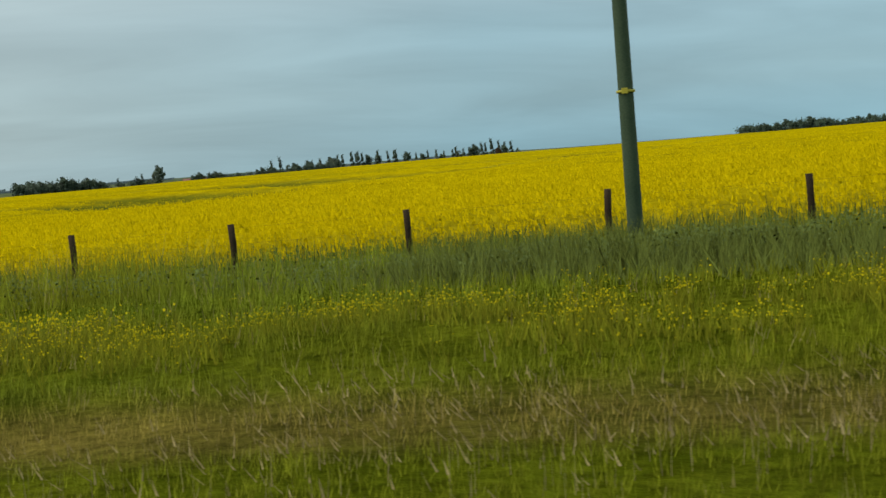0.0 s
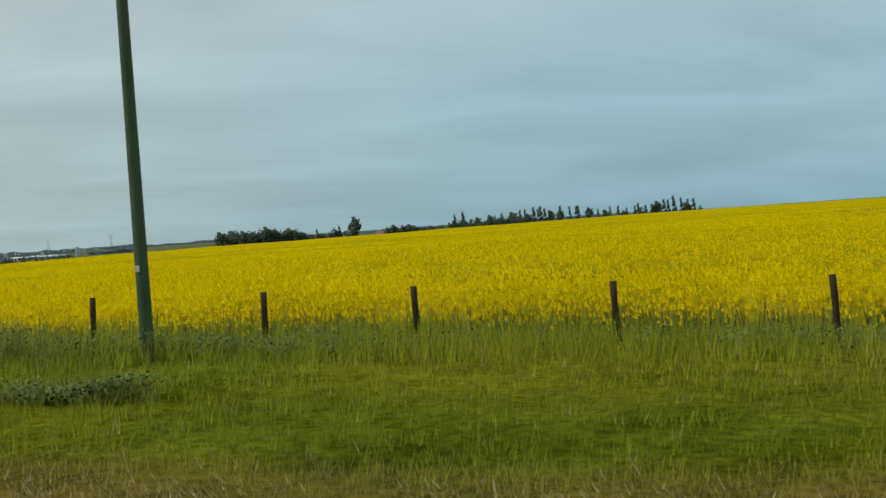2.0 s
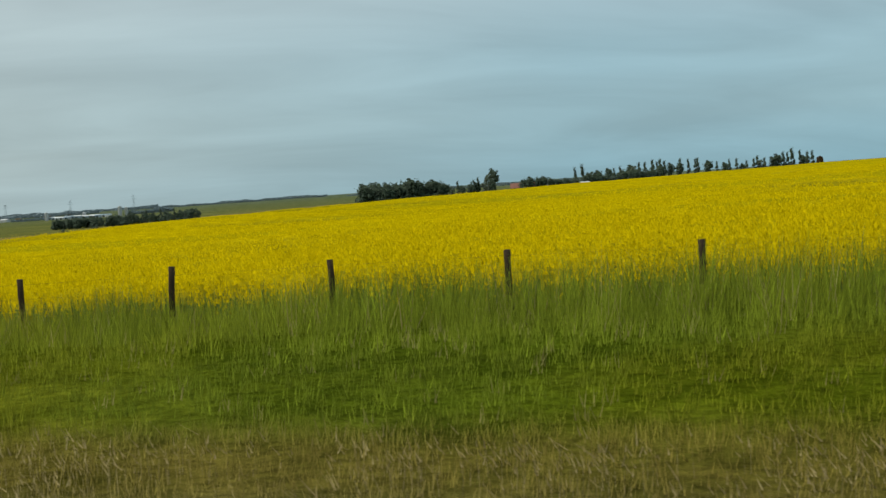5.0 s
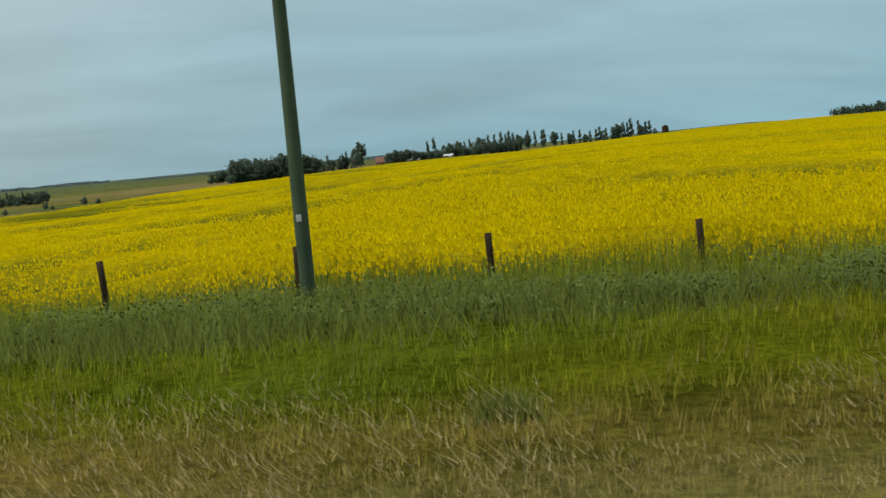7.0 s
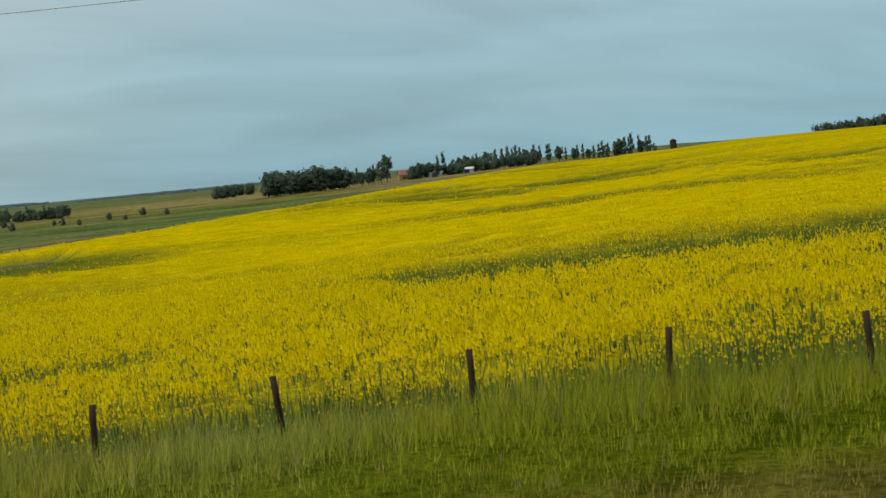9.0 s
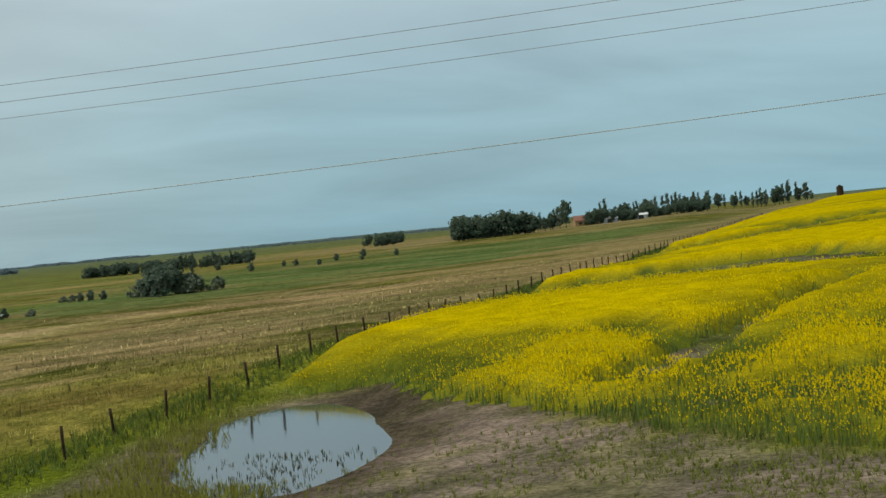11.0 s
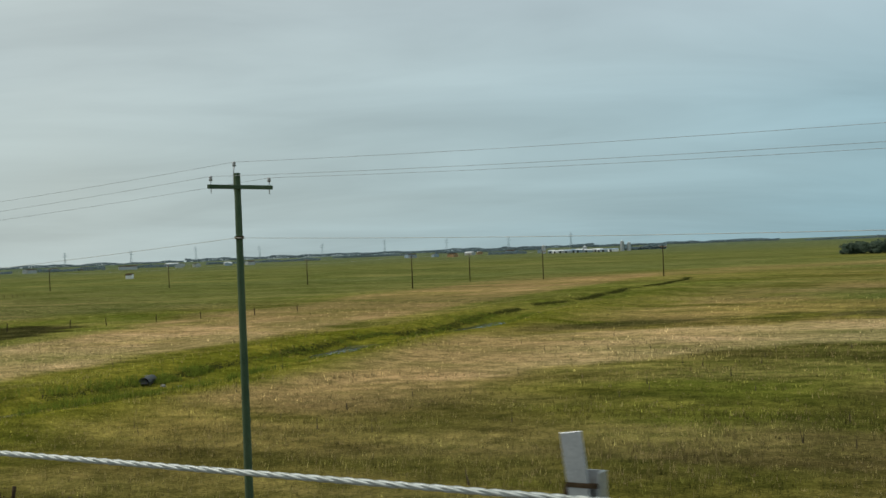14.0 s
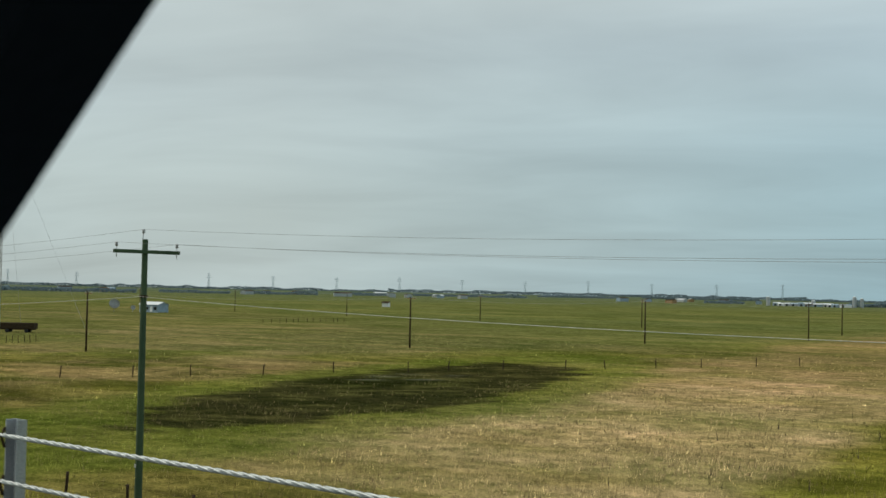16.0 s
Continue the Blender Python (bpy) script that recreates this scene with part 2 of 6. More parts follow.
def leaf_tris(c, size, rng, way=(-0.3, -0.65, 0.7), loose=0.40):
    """One triangle at each place, its face to the light and the road, more or less."""
    n = rng.normal(0, 1, c.shape) * loose + np.asarray(way)
    n /= np.linalg.norm(n, axis=1)[:, None]
    a = np.cross(n, rng.normal(0, 1, c.shape))
    a /= np.linalg.norm(a, axis=1)[:, None]
    b = np.cross(n, a)
    s = (size * rng.uniform(0.6, 1.4, len(c)))[:, None]
    return np.stack([c - a * s - b * s * 0.6, c + a * s - b * s * 0.6, c + b * s * 1.1], 1).reshape(-1, 3)


def soft_normals(me, upright, seed):
    """Shade loose leaves as one soft mass: their corner normals lean to the sky."""
    rng = np.random.default_rng(seed)
    n = rng.normal(0, 1, (len(me.vertices), 3)) * (1 - upright) + np.array([0, 0, upright])
    n[:, 2] = np.abs(n[:, 2])
    n /= np.linalg.norm(n, axis=1)[:, None]
    me.normals_split_custom_set_from_vertices(n.tolist())


def part(name, bm, mat, parent=None, label=""):
    me = bpy.data.meshes.new(name)
    bm.to_mesh(me)
    bm.free()
    me.materials.append(mat)
    ob = new(name, me)
    if parent is not None:
        ob.parent = parent
    if label:
        tagged(ob, label)
    return ob


def thing(name, label, category, group="", kind=""):
    return tagged(new(name), label, category, group, kind)


def box(bm, x0, x1, y0, y1, z0, z1, bevel=0.0):
    vs = [bm.verts.new(c) for c in ((x0, y0, z0), (x1, y0, z0), (x1, y1, z0), (x0, y1, z0), (x0, y0, z1), (x1, y0, z1), (x1, y1, z1), (x0, y1, z1))]
    fs = [bm.faces.new([vs[i] for i in q]) for q in ((3, 2, 1, 0), (4, 5, 6, 7), (0, 1, 5, 4), (1, 2, 6, 5), (2, 3, 7, 6), (3, 0, 4, 7))]
    if bevel:
        edges = list({e for f in fs for e in f.edges})
        bmesh.ops.bevel(bm, geom=edges, offset=bevel, segments=1, affect="EDGES")
    return bm


def tube(bm, points, radii, sides=8, cap=True):
    """A tube along points, with a radius at each."""
    rings = []
    for k, p in enumerate(points):
        p = Vector(p)
        way = (Vector(points[min(k + 1, len(points) - 1)]) - Vector(points[max(k - 1, 0)])).normalized()
        side = way.cross(Vector((0, 0, 1)) if abs(way.z) < 0.9 else Vector((1, 0, 0))).normalized()
        up = side.cross(way)
        rings.append([bm.verts.new(p + (side * math.cos(a) + up * math.sin(a)) * radii[k]) for a in (2 * math.pi * i / sides for i in range(sides))])
    for a, b in zip(rings, rings[1:]):
        for i in range(sides):
            f = bm.faces.new((a[i], a[(i + 1) % sides], b[(i + 1) % sides], b[i]))
            f.smooth = True
    if cap:
        bm.faces.new(rings[0][::-1]), bm.faces.new(rings[-1])
    return bm


# ---------------------------------------------------------------- the lie of the land
SKEW = 0.207          # field lines lean by this much from square to the road
LINE = -355.5         # where the boundary between crop and pasture would meet the road's axis


def along(x, y):
    return x - SKEW * y


def bump_at(x, y, cx, cy, rx, ry):
    return np.exp(-((x - cx) / rx) ** 2 - ((y - cy) / ry) ** 2)


def creek_x(y):
    return -480.4 - 0.208 * (y - 38.0) + 1.3 * np.sin(y / 11.0 + 1.0) + 0.7 * np.sin(y / 5.3 + 1.0)


def creek_width(y):
    return np.where(y < 60, 1.65, np.where((y > 100) & (y < 158), 1.05, 0.0)) * (0.75 + 0.5 * vnoise(y, y * 0, 7, 5))


def gully(x, y):
    a = np.exp(-((y - (101 + 0.3 * (x + 318) + 4 * np.sin(x / 9.0))) / 8.0) ** 2) * smooth((-296 - x) / 14) * smooth((x + 345) / 6)
    b = np.exp(-((y - (161 + 0.9 * (x + 320) + 5 * np.sin(x / 8.0))) / 11.0) ** 2) * smooth((-262 - x) / 25) * smooth((x + 340) / 8)
    c = 0.8 * np.exp(-((x + 321 - 0.5 * (y - 55)) / 1.6) ** 2) * smooth((y - 44) / 5) * smooth((84 - y) / 12)
    return np.clip(a + b + c, 0, 1)


def basin(x, y):
    """1 along the second pond's shore, less inside."""
    return np.hypot((x + 337.0 + 0.15 * (y - 46.5)) / (3.7 + 1.0 * (vnoise(x, y, 4, 9) - 0.5)), (y - 46.5) / 10.0)


def level(x, y):
    """The land without the road."""
    u = x - 0.136 * y
    near = knots(u, [-430, -352, -310, -258, -218, -196, -160, -107, -84, -51, -24, 10, 60], [-7.9, -6.0, -4.66, -2.65, -1.02, -1.30, -0.80, -0.77, -0.40, -1.08, -0.58, -0.33, -0.3])
    far = knots(u, [-440, -350, -300, -245, -150, 100], [-7.7, -6.2, -2.9, -0.75, -0.85, -0.55])
    z = near + (far - near) * smooth((y - 25) / 260)
    # far country: the crop field falls away behind its crest, the plain stays low
    z = z - 5.0 * smooth((y - 620) / 700) * smooth((u + 360) / 120)
    z = z - 3.5 * smooth((y - 885) / 150) * smooth((u + 360) / 120)
    z = z + 2.6 * smooth((y - 330) / 420) * smooth((u + 640) / 260) * smooth((-330 - u) / 60)
    z = z + 0.22 * (fnoise(x, y, 60, 3) - 0.5) * smooth((y - 30) / 60) * 2 + 0.10 * (fnoise(x, y, 9, 8) - 0.5)
    # the rise along the boundary between crop and pasture
    z = z + 1.6 * smooth((y - 32) / 42) * np.exp(-((along(x, y) + 346.5) / 34) ** 2) * smooth((560 - y) / 260)
    # gullies that run from the boundary into the crop
    z = z - 0.4 * gully(x, y)
    # wet hollows
    z = z - 0.75 * bump_at(x, y, -51.0, 33.0, 7.0, 7) + 0.12 * bump_at(x, y, -50, 25.5, 10, 2.6) - 0.5 * bump_at(x, y, -457, 259, 9, 7)
    # the basin of the second pond: flat bed, gentle lip all round
    q = basin(x, y)
    z = z + (np.clip(-5.72 + 0.42 * (q - 1), -6.05, -5.5) - z) * smooth((2.0 - q) / 0.8)
    c = np.abs(x - creek_x(y))
    deep = 0.5 * smooth((y - 22) / 8) + 0.6 * smooth((y - 34) / 3) - 0.75 * smooth((y - 57) / 5) + 0.66 * smooth((y - 98) / 5) - 0.8 * smooth((y - 116) / 2) * smooth((126 - y) / 2) - 0.66 * smooth((y - 152) / 6)
    z = z - deep * np.exp(-(c / (np.where(y < 60, 2.5, 3.1) + 1.2 * (vnoise(x, y, 4, 6) - 0.5))) ** 2) * smooth((330 - y) / 120)
    z = z + 0.55 * np.exp(-((c - 8) / 4.0) ** 2) * smooth((y - 40) / 10) * smooth((330 - y) / 120)
    # distant rises on the horizon
    r = np.hypot(x + 300, y)
    z = z + (14 + 14 * vnoise(x, y, 900, 4)) * smooth((r - 2600) / 1500) * smooth((-500 - x) / 1200)
    return z


def ground_z(x, y):
    x, y = np.broadcast_arrays(np.asarray(x, float), np.asarray(y, float))
    yy = np.where(y < -5, -10.0 - y, y)      # the far side of the road mirrors this one
    d = yy - 3.9
    L = level(x, yy)
    slope = -(0.34 - 0.065 * smooth((-425 - x) / 30)) * d
    k = 0.35
    mix = np.clip(0.5 + 0.5 * (slope - L) / k, 0, 1)
    bank = L * (1 - mix) + slope * mix + k * mix * (1 - mix)
    ditch = 0.10 * np.exp(-((yy - 11.0) / 3.2) ** 2) * smooth((along(x, yy) + 300) / 60)
    return np.where(d <= 0, -0.03, np.minimum(bank - ditch - 0.03, -0.03))


def mixc(a, b, w):
    return np.asarray(a)[None] * (1 - w[:, None]) + np.asarray(b)[None] * w[:, None] if np.ndim(a) == 1 else a * (1 - w[:, None]) + np.asarray(b)[None] * w[:, None]


GREEN, LUSH, TAN, STRAW = (0.126, 0.142, 0.008), (0.106, 0.138, 0.010), (0.250, 0.202, 0.070), (0.42, 0.34, 0.18)
OLIVE, BROWN, MUD = (0.155, 0.138, 0.038), (0.185, 0.142, 0.032), (0.120, 0.103, 0.078)
PALE, DRY, SAGE, FLAT = (0.350, 0.278, 0.140), (0.230, 0.178, 0.082), (0.118, 0.124, 0.020), (0.130, 0.140, 0.034)


def bank_x(y):
    """The crop's edge towards the second pond."""
    return -332.3 + 0.42 * (50.0 - y) + 0.4 * np.maximum(50.0 - y, 0)


def is_crop(x, y):
    """1 where the canola stands at full height, 0 where there is none."""
    u = along(x, y)
    w = smooth((u - (LINE + 1.9 + 1.6 * (fnoise(x, y, 14, 21) - 0.5))) / 1.6) * smooth((y - 23.0) / 0.8)
    wobble = 3.0 * (fnoise(x, y, 6, 31) - 0.5)
    # the hollow by the road at the first pond
    w = w * (1 - smooth((1.0 - np.hypot((x + 47.8) / 9.0, (y - 30.5) / (11.6 + 0.6 * wobble))) * 6))
    w = w * (1 - smooth((gully(x, y) - 0.35 + 0.3 * (fnoise(x, y, 5, 33) - 0.5)) * 4))
    # the bare bank round the second pond, and the thin strip along the fence
    w = w * (1 - smooth((bank_x(y) + 1.3 * wobble - x) / 2.5 + 0.5) * smooth((60 + wobble - y) / 3))
    w = w * (1 - smooth((-294 - x) / 8) * smooth((28.0 + 1.6 * wobble + 0.42 * (-301 - x) - y) / 3.0))
    return smooth((w - 0.35) / 0.3)


# spots of weak growth: centre and half-widths
WEAK = ((-246, 44.5, 7, 1.8), (-236, 48, 7, 2.6), (-230, 39, 5, 2.2), (-234, 78, 11, 3.2), (-218.8, 91, 2.5, 6), (-203, 53, 8, 3), (-207, 46, 5, 2), (-116, 43, 8, 2.2), (-107, 30, 6, 1.2), (-115, 56, 9, 2.5), (-150, 70, 16, 3), (-60, 95, 20, 4),
        (-110, 43, 12, 3.5), (-96, 40, 8, 3), (-66, 34, 7, 2.5), (-119, 35.5, 8, 2.5), (-34, 30, 7, 2.5), (-205, 46, 9, 4), (-222, 38, 7, 3), (-237, 45, 8, 3),
        (-225, 62, 8, 6), (-250, 40, 6, 3), (-218, 29, 6, 2), (-322, 57, 2.2, 8), (-310, 52, 6, 3), (-302, 34, 6, 4), (-314, 45, 7, 2.5))


# lines of weak growth: two ends and a half-width
WEAK_LINES = ((-248, 51, -214, 23, 2.6), (-224, 42, -213, 120, 2.6), (-121, 37, -92, 42, 2.6), (-73, 34, -57, 36, 2.2), (-40, 35, -29, 26, 2.0), (-232, 58, -222, 85, 2.6), (-206, 48, -194, 46, 2.6), (-253, 39, -236, 33, 2.0))


def thin(x, y):
    """Where the crop is weak and green."""
    a = 0.9 * smooth((-268 - x) / 25) * smooth((48 - y) / 18) * smooth((fnoise(x, y, 9, 41) - 0.28) * 4)
    a = a + 0.85 * smooth((bank_x(y) + 6 - x) / 6) * smooth((63 - y) / 8) + 0.9 * bump_at(x, y, -310.5, 57.5, 3.5, 2.5) + 0.8 * bump_at(x, y, -301, 36, 4, 3)
    b = smooth((fnoise(x * 0.6, y * 1.6, 26, 43) - 0.62) * 9) * 0.8 * smooth((y - 30) / 12)
    c = 0.8 * smooth((1.2 - np.hypot((x + 47.8) / 9.0, (y - 30.5) / 11.9)) * 5)
    d = smooth((fnoise(x * 0.45, y * 1.1, 6, 44) - 0.52) * 9) * smooth((-235 - x) / 40) * smooth((80 - y) / 30) * 0.95
    e = smooth((fnoise(x + 0.5 * y, y * 1.5 - 0.3 * x, 20, 45) - 0.60) * 10) * smooth((-225 - x) / 40) * 0.7 * smooth((y - 45) / 20)
    for cx, cy, rx, ry in WEAK:
        c = c + 0.95 * smooth((bump_at(x + 2 * np.sin(y / 3), y + 2.0 * np.sin(x / 4), cx, cy, rx, ry) - 0.25) * 3)
    for ax, ay, bx, by, hw in WEAK_LINES:
        k = np.clip(((x - ax) * (bx - ax) + (y - ay) * (by - ay)) / ((bx - ax) ** 2 + (by - ay) ** 2), 0, 1)
        off = np.hypot(x - ax - k * (bx - ax) + 1.2 * np.sin(y / 3.1), y - ay - k * (by - ay) + 1.2 * np.sin(x / 2.7))
        c = c + 0.62 * smooth(1.25 - off / hw + 0.9 * (fnoise(x, y, 3, 46) - 0.5))
    return np.clip(a + 0.7 * gully(x, y + 7) + b * smooth((u_cut(x, y)) / 40) + 0.9 * c + d + e, 0, 1)


def u_cut(x, y):
    return along(x, y) - LINE


def tan_over(c, y, w):
    """Bleached grass, paler close by."""
    far = mixc(np.asarray(PALE), np.asarray((0.25, 0.185, 0.085)), smooth((y - 90) / 90))
    k = np.clip(0.85 * w, 0, 1)[:, None]
    return c * (1 - k) + far * k


def ground_colour(x, y):
    u = along(x, y)
    n1, n2, n3 = fnoise(x, y, 26, 11), fnoise(x, y, 7, 12), fnoise(x, y, 120, 13)
    # verge: short green strip, brown seeding band, tall green to the fence
    wob = (fnoise(x, y * 0, 18, 14) - 0.5) * 2.2 + 2.6 * np.clip(-0.55 - ground_z(x, y * 0 + 17.0), 0, 1.6)
    wob = wob + 1.0 * smooth((-182 - x) / 14)
    verge = mixc(np.asarray(GREEN), np.asarray(LUSH), smooth((n2 - 0.35) * 3))
    verge = mixc(verge, BROWN, 0.85 * smooth((y - 8.6) / 0.8) * smooth((12.8 + wob - y) / 2.2))
    verge = mixc(verge, TAN, 0.72 * smooth((-25 - x) / 20) * smooth((9.8 + wob - y) / 1.6))
    verge = mixc(verge, STRAW, 0.30 * smooth((n1 - 0.62) * 6) * smooth((y - 14) / 2))
    # pasture
    # dry grass lies in long drifts
    drift = fnoise(u * 0.55 + y * 0.10, y * 0.30 - u * 0.06, 30, 15)
    past = mixc(np.asarray(OLIVE), np.asarray(DRY), np.clip(0.25 + 2.4 * (drift - 0.42), 0, 0.95))
    past = mixc(past, SAGE, smooth((n1 - 0.50) * 5) * 0.8)
    # darker and yellower streaks a few metres long
    fleck = fnoise(x * 0.55, y * 1.3, 5.5, 18)
    past = past * (1 + 1.5 * (fleck - 0.5) * smooth((260 - y) / 120))[:, None]
    past = mixc(past, (0.075, 0.080, 0.016), 0.9 * smooth((fnoise(x * 0.5, y * 1.2, 9, 19) - 0.59) * 9))
    # close by the crossing the grass is darker, with wet streaks and one bright green patch
    past = mixc(past, (0.108, 0.106, 0.020), 0.6 * smooth((x + 470) / 25) * smooth((-383 - x) / 12) * smooth((82 - y) / 22) * smooth((fnoise(x * 0.5, y * 1.1, 12, 22) - 0.36) * 5))
    past = mixc(past, (0.055, 0.052, 0.018), 0.8 * np.clip(bump_at(x, y, -409, 66, 13, 3.2) + bump_at(x, y, -405, 50, 10, 3.4) + 0.8 * bump_at(x, y, -396, 52, 6, 3) + 0.5 * bump_at(x, y, -424, 62, 8, 2.5), 0, 1) * smooth((n2 - 0.25) * 4))
    past = mixc(past, (0.125, 0.145, 0.022), 0.8 * bump_at(x, y, -391, 55, 9, 5))
    past = mixc(past, DRY, 0.7 * np.clip(bump_at(x, y, -379, 66, 8, 6) + bump_at(x, y, -391, 112, 16, 22), 0, 1) * (0.4 + 0.6 * smooth((n2 - 0.35) * 5)))
    q = (y - 112 - 0.84 * (x + 475)) / 1.306 + 9 * (n2 - 0.5) + 5 * (n1 - 0.5)
    band2 = smooth((q + 17 + 16 * smooth((-448 - x) / 22)) / 5) * smooth((16 - q) / 3.5) * smooth((x + 500) / 14) * smooth((-392 - x) / 18)
    past = mixc(past, PALE, 0.85 * band2 * (0.7 + 0.3 * smooth((fnoise(x * 0.4, y, 5, 36) - 0.35) * 5)))
    wet = np.exp(-((np.abs(x - creek_x(y))) / 13.0) ** 2) * smooth((y - 20) / 10) * smooth((360 - y) / 150)
    past = mixc(past, (0.122, 0.128, 0.016), np.clip(1.3 * wet, 0, 0.95))
    # green flats beyond, with a tan stretch in them
    past = mixc(past, FLAT, 0.8 * smooth((y - 150 + 0.55 * (x + 560)) / 60) * smooth((-470 - x) / 60))
    past = mixc(past, (0.098, 0.125, 0.040), 0.6 * smooth((y - 330) / 60) * smooth((700 - y) / 200) * smooth((n3 - 0.45) * 7))
    tanfar = np.exp(-((x + 545 - 0.42 * (y - 430)) / 30) ** 2) * smooth((y - 300) / 60) * smooth((620 - y) / 90)
    past = mixc(past, (0.23, 0.185, 0.075), 0.75 * tanfar * (0.5 + 0.5 * smooth((fnoise(u, y * 0.4, 40, 24) - 0.35) * 5)))
    band1 = smooth((-500 - 0.225 * (y - 55) + 5 * (n2 - 0.5) - x) / 5) * smooth((x + 541 + 0.30 * (y - 64) + 14 * (n1 - 0.5)) / 8) * smooth((y - 42) / 6) * smooth((430 - y) / 130)
    past = tan_over(past, y, band1 * (0.45 + 0.35 * smooth((n2 - 0.3) * 4) + 0.35 * smooth((fnoise(x * 0.4, y, 5, 34) - 0.4) * 5)))
    past = mixc(past, (0.062, 0.058, 0.022), 0.85 * smooth((q - 17) / 4) * smooth((33 - q) / 6) * smooth((x + 497) / 15) * smooth((-432 - x) / 12) * smooth((fnoise(x, y * 0.4, 6, 25) - 0.30) * 6))
    past = mixc(past, (0.112, 0.142, 0.048), 0.75 * smooth((y - 238 - 1.2 * (x + 383)) / 25) * smooth((430 - y) / 60) * smooth((-345 - x) / 10) * smooth((x + 470) / 40) * smooth((n1 - 0.3) * 4))
    d = x - creek_x(y)
    past = mixc(past, (0.26, 0.195, 0.088), 0.75 * smooth((d - 8 - 6 * (n2 - 0.5)) / 4) * smooth((30 - d) / 10) * smooth((y - 58) / 10) * smooth((135 - y) / 20))
    belts = vnoise(u * 0.12, y - 0.35 * u, 34, 20)
    past = past * (1 + 0.4 * (belts - 0.5) * smooth((y - 140) / 60))[:, None]
    past = mixc(past, (0.235, 0.185, 0.085), 0.72 * smooth((u - LINE + 48) / 28) * smooth((y - 85) / 40) * (0.55 + 0.45 * smooth((fnoise(u * 0.5, y * 0.3, 18, 35) - 0.35) * 5)))
    past = mixc(past, (0.098, 0.140, 0.044), 0.7 * smooth((y - 255 - 0.9 * (x + 383)) / 20) * smooth((520 - y) / 60) * smooth((LINE - 34 - u) / 14) * smooth((x + 500) / 50) * smooth((fnoise(u * 0.5, y, 24, 37) - 0.28) * 5))
    past = mixc(past, (0.205, 0.168, 0.085), 0.65 * smooth((y - 640) / 80) * smooth((1300 - y) / 200) * smooth((x + 640) / 90) * smooth((-230 - x) / 40))
    past = past * (1 + smooth((-440 - x) / 30)[:, None] * np.array((0.13, 0.07, 0.03)))
    past = mixc(past, (0.118, 0.132, 0.044), 0.62 * smooth((-575 - x) / 50) * smooth((y - 70) / 60))
    near_toe = smooth((34 - y) / 10)
    past = mixc(past, (0.125, 0.125, 0.014), 0.75 * near_toe * smooth((-385 - x) / 15))
    past = mixc(past, (0.235, 0.175, 0.052), 0.65 * smooth((x + 392) / 12) * smooth((70 - y) / 20) * smooth((y - 45 - 6 * (n2 - 0.5)) / 9) * (0.45 + 0.55 * smooth((fnoise(x * 0.6, y, 8, 26) - 0.35) * 5)))
    # greener where the low ground meets the boundary fence
    past = mixc(past, (0.112, 0.128, 0.018), 0.7 * smooth((54 + 8 * (n2 - 0.5) - y) / 8) * smooth((x + 398) / 10))
    past = past * (1 - 0.20 * smooth((84 - y) / 20) * smooth((-380 - x) / 15) * smooth((x + 480) / 20))[:, None]
    # the dark wet flat, an ellipse drawn out along the field
    px, py = x + 561.5, y - 98
    e = np.hypot((0.935 * px + 0.355 * py) / 13.0, (-0.355 * px + 0.935 * py) / 49) + 0.28 * (n2 - 0.5) + 0.22 * (vnoise(x * 0.6, y * 1.4, 3, 9) - 0.5)
    past = mixc(past, (0.118, 0.140, 0.024), 0.75 * smooth((1.7 - e) * 2.5))
    past = mixc(past, (0.027, 0.028, 0.009), 0.98 * smooth((1.0 - e) * 11))
    # pale flecks painted for glints of standing water on the flat
    past = mixc(past, (0.33, 0.32, 0.27), 0.5 * smooth((0.5 - np.hypot((px + 8) / 12, (py - 7) / 18)) * 3) * smooth((vnoise(x * 0.7, y, 2.6, 28) - 0.55) * 8))
    past = mixc(past, (0.10, 0.095, 0.03), 0.6 * smooth((1.0 - e) * 6) * smooth((vnoise(x, y * 1.6, 2.2, 29) - 0.6) * 8))
    weeds = np.exp(-((u - LINE - 0.6) / 2.0) ** 2) * smooth((y - 26) / 6)
    past = mixc(past, LUSH, 0.9 * weeds)
    inside = smooth((LINE + 2.6 - u) / 3)
    c = verge * (1 - inside[:, None]) + past * inside[:, None]
    # crop land
    crop = mixc(np.asarray((0.11, 0.10, 0.05)), np.asarray(GREEN), smooth((n2 - 0.3) * 3))
    bare = (1 - is_crop(x, y)) * smooth((u - LINE - 2.5) / 2.5) * (1 - smooth((-333.5 - x) / 3) * smooth((41 - y) / 4))
    crop = mixc(crop, MUD, 0.9 * bare * smooth((n2 - 0.2) * 6))
    crop = mixc(crop, (0.185, 0.155, 0.110), 0.85 * bare * smooth((fnoise(x * 0.7, y * 2.4, 4, 17) - 0.40) * 6))
    crop = mixc(crop, (0.13, 0.135, 0.04), 0.5 * bare * smooth((fnoise(x, y * 1.5, 2.6, 27) - 0.52) * 7))
    crop = mixc(crop, (0.048, 0.040, 0.028), 0.8 * smooth((1.18 - np.hypot((x + 336.0) / 4.6, (y - 46.5) / 11.5) + 0.3 * (n2 - 0.5)) * 5))
    crop = mixc(crop, LUSH, 0.9 * gully(x, y) * smooth((n2 - 0.35) * 5))
    crop = mixc(crop, LUSH, 0.9 * (1 - smooth((u - LINE - 1.5) / 3.0)))
    far_crop = smooth((y - 23.3) / 0.8) * (1 - inside)
    c = c * (1 - far_crop[:, None]) + crop * far_crop[:, None]
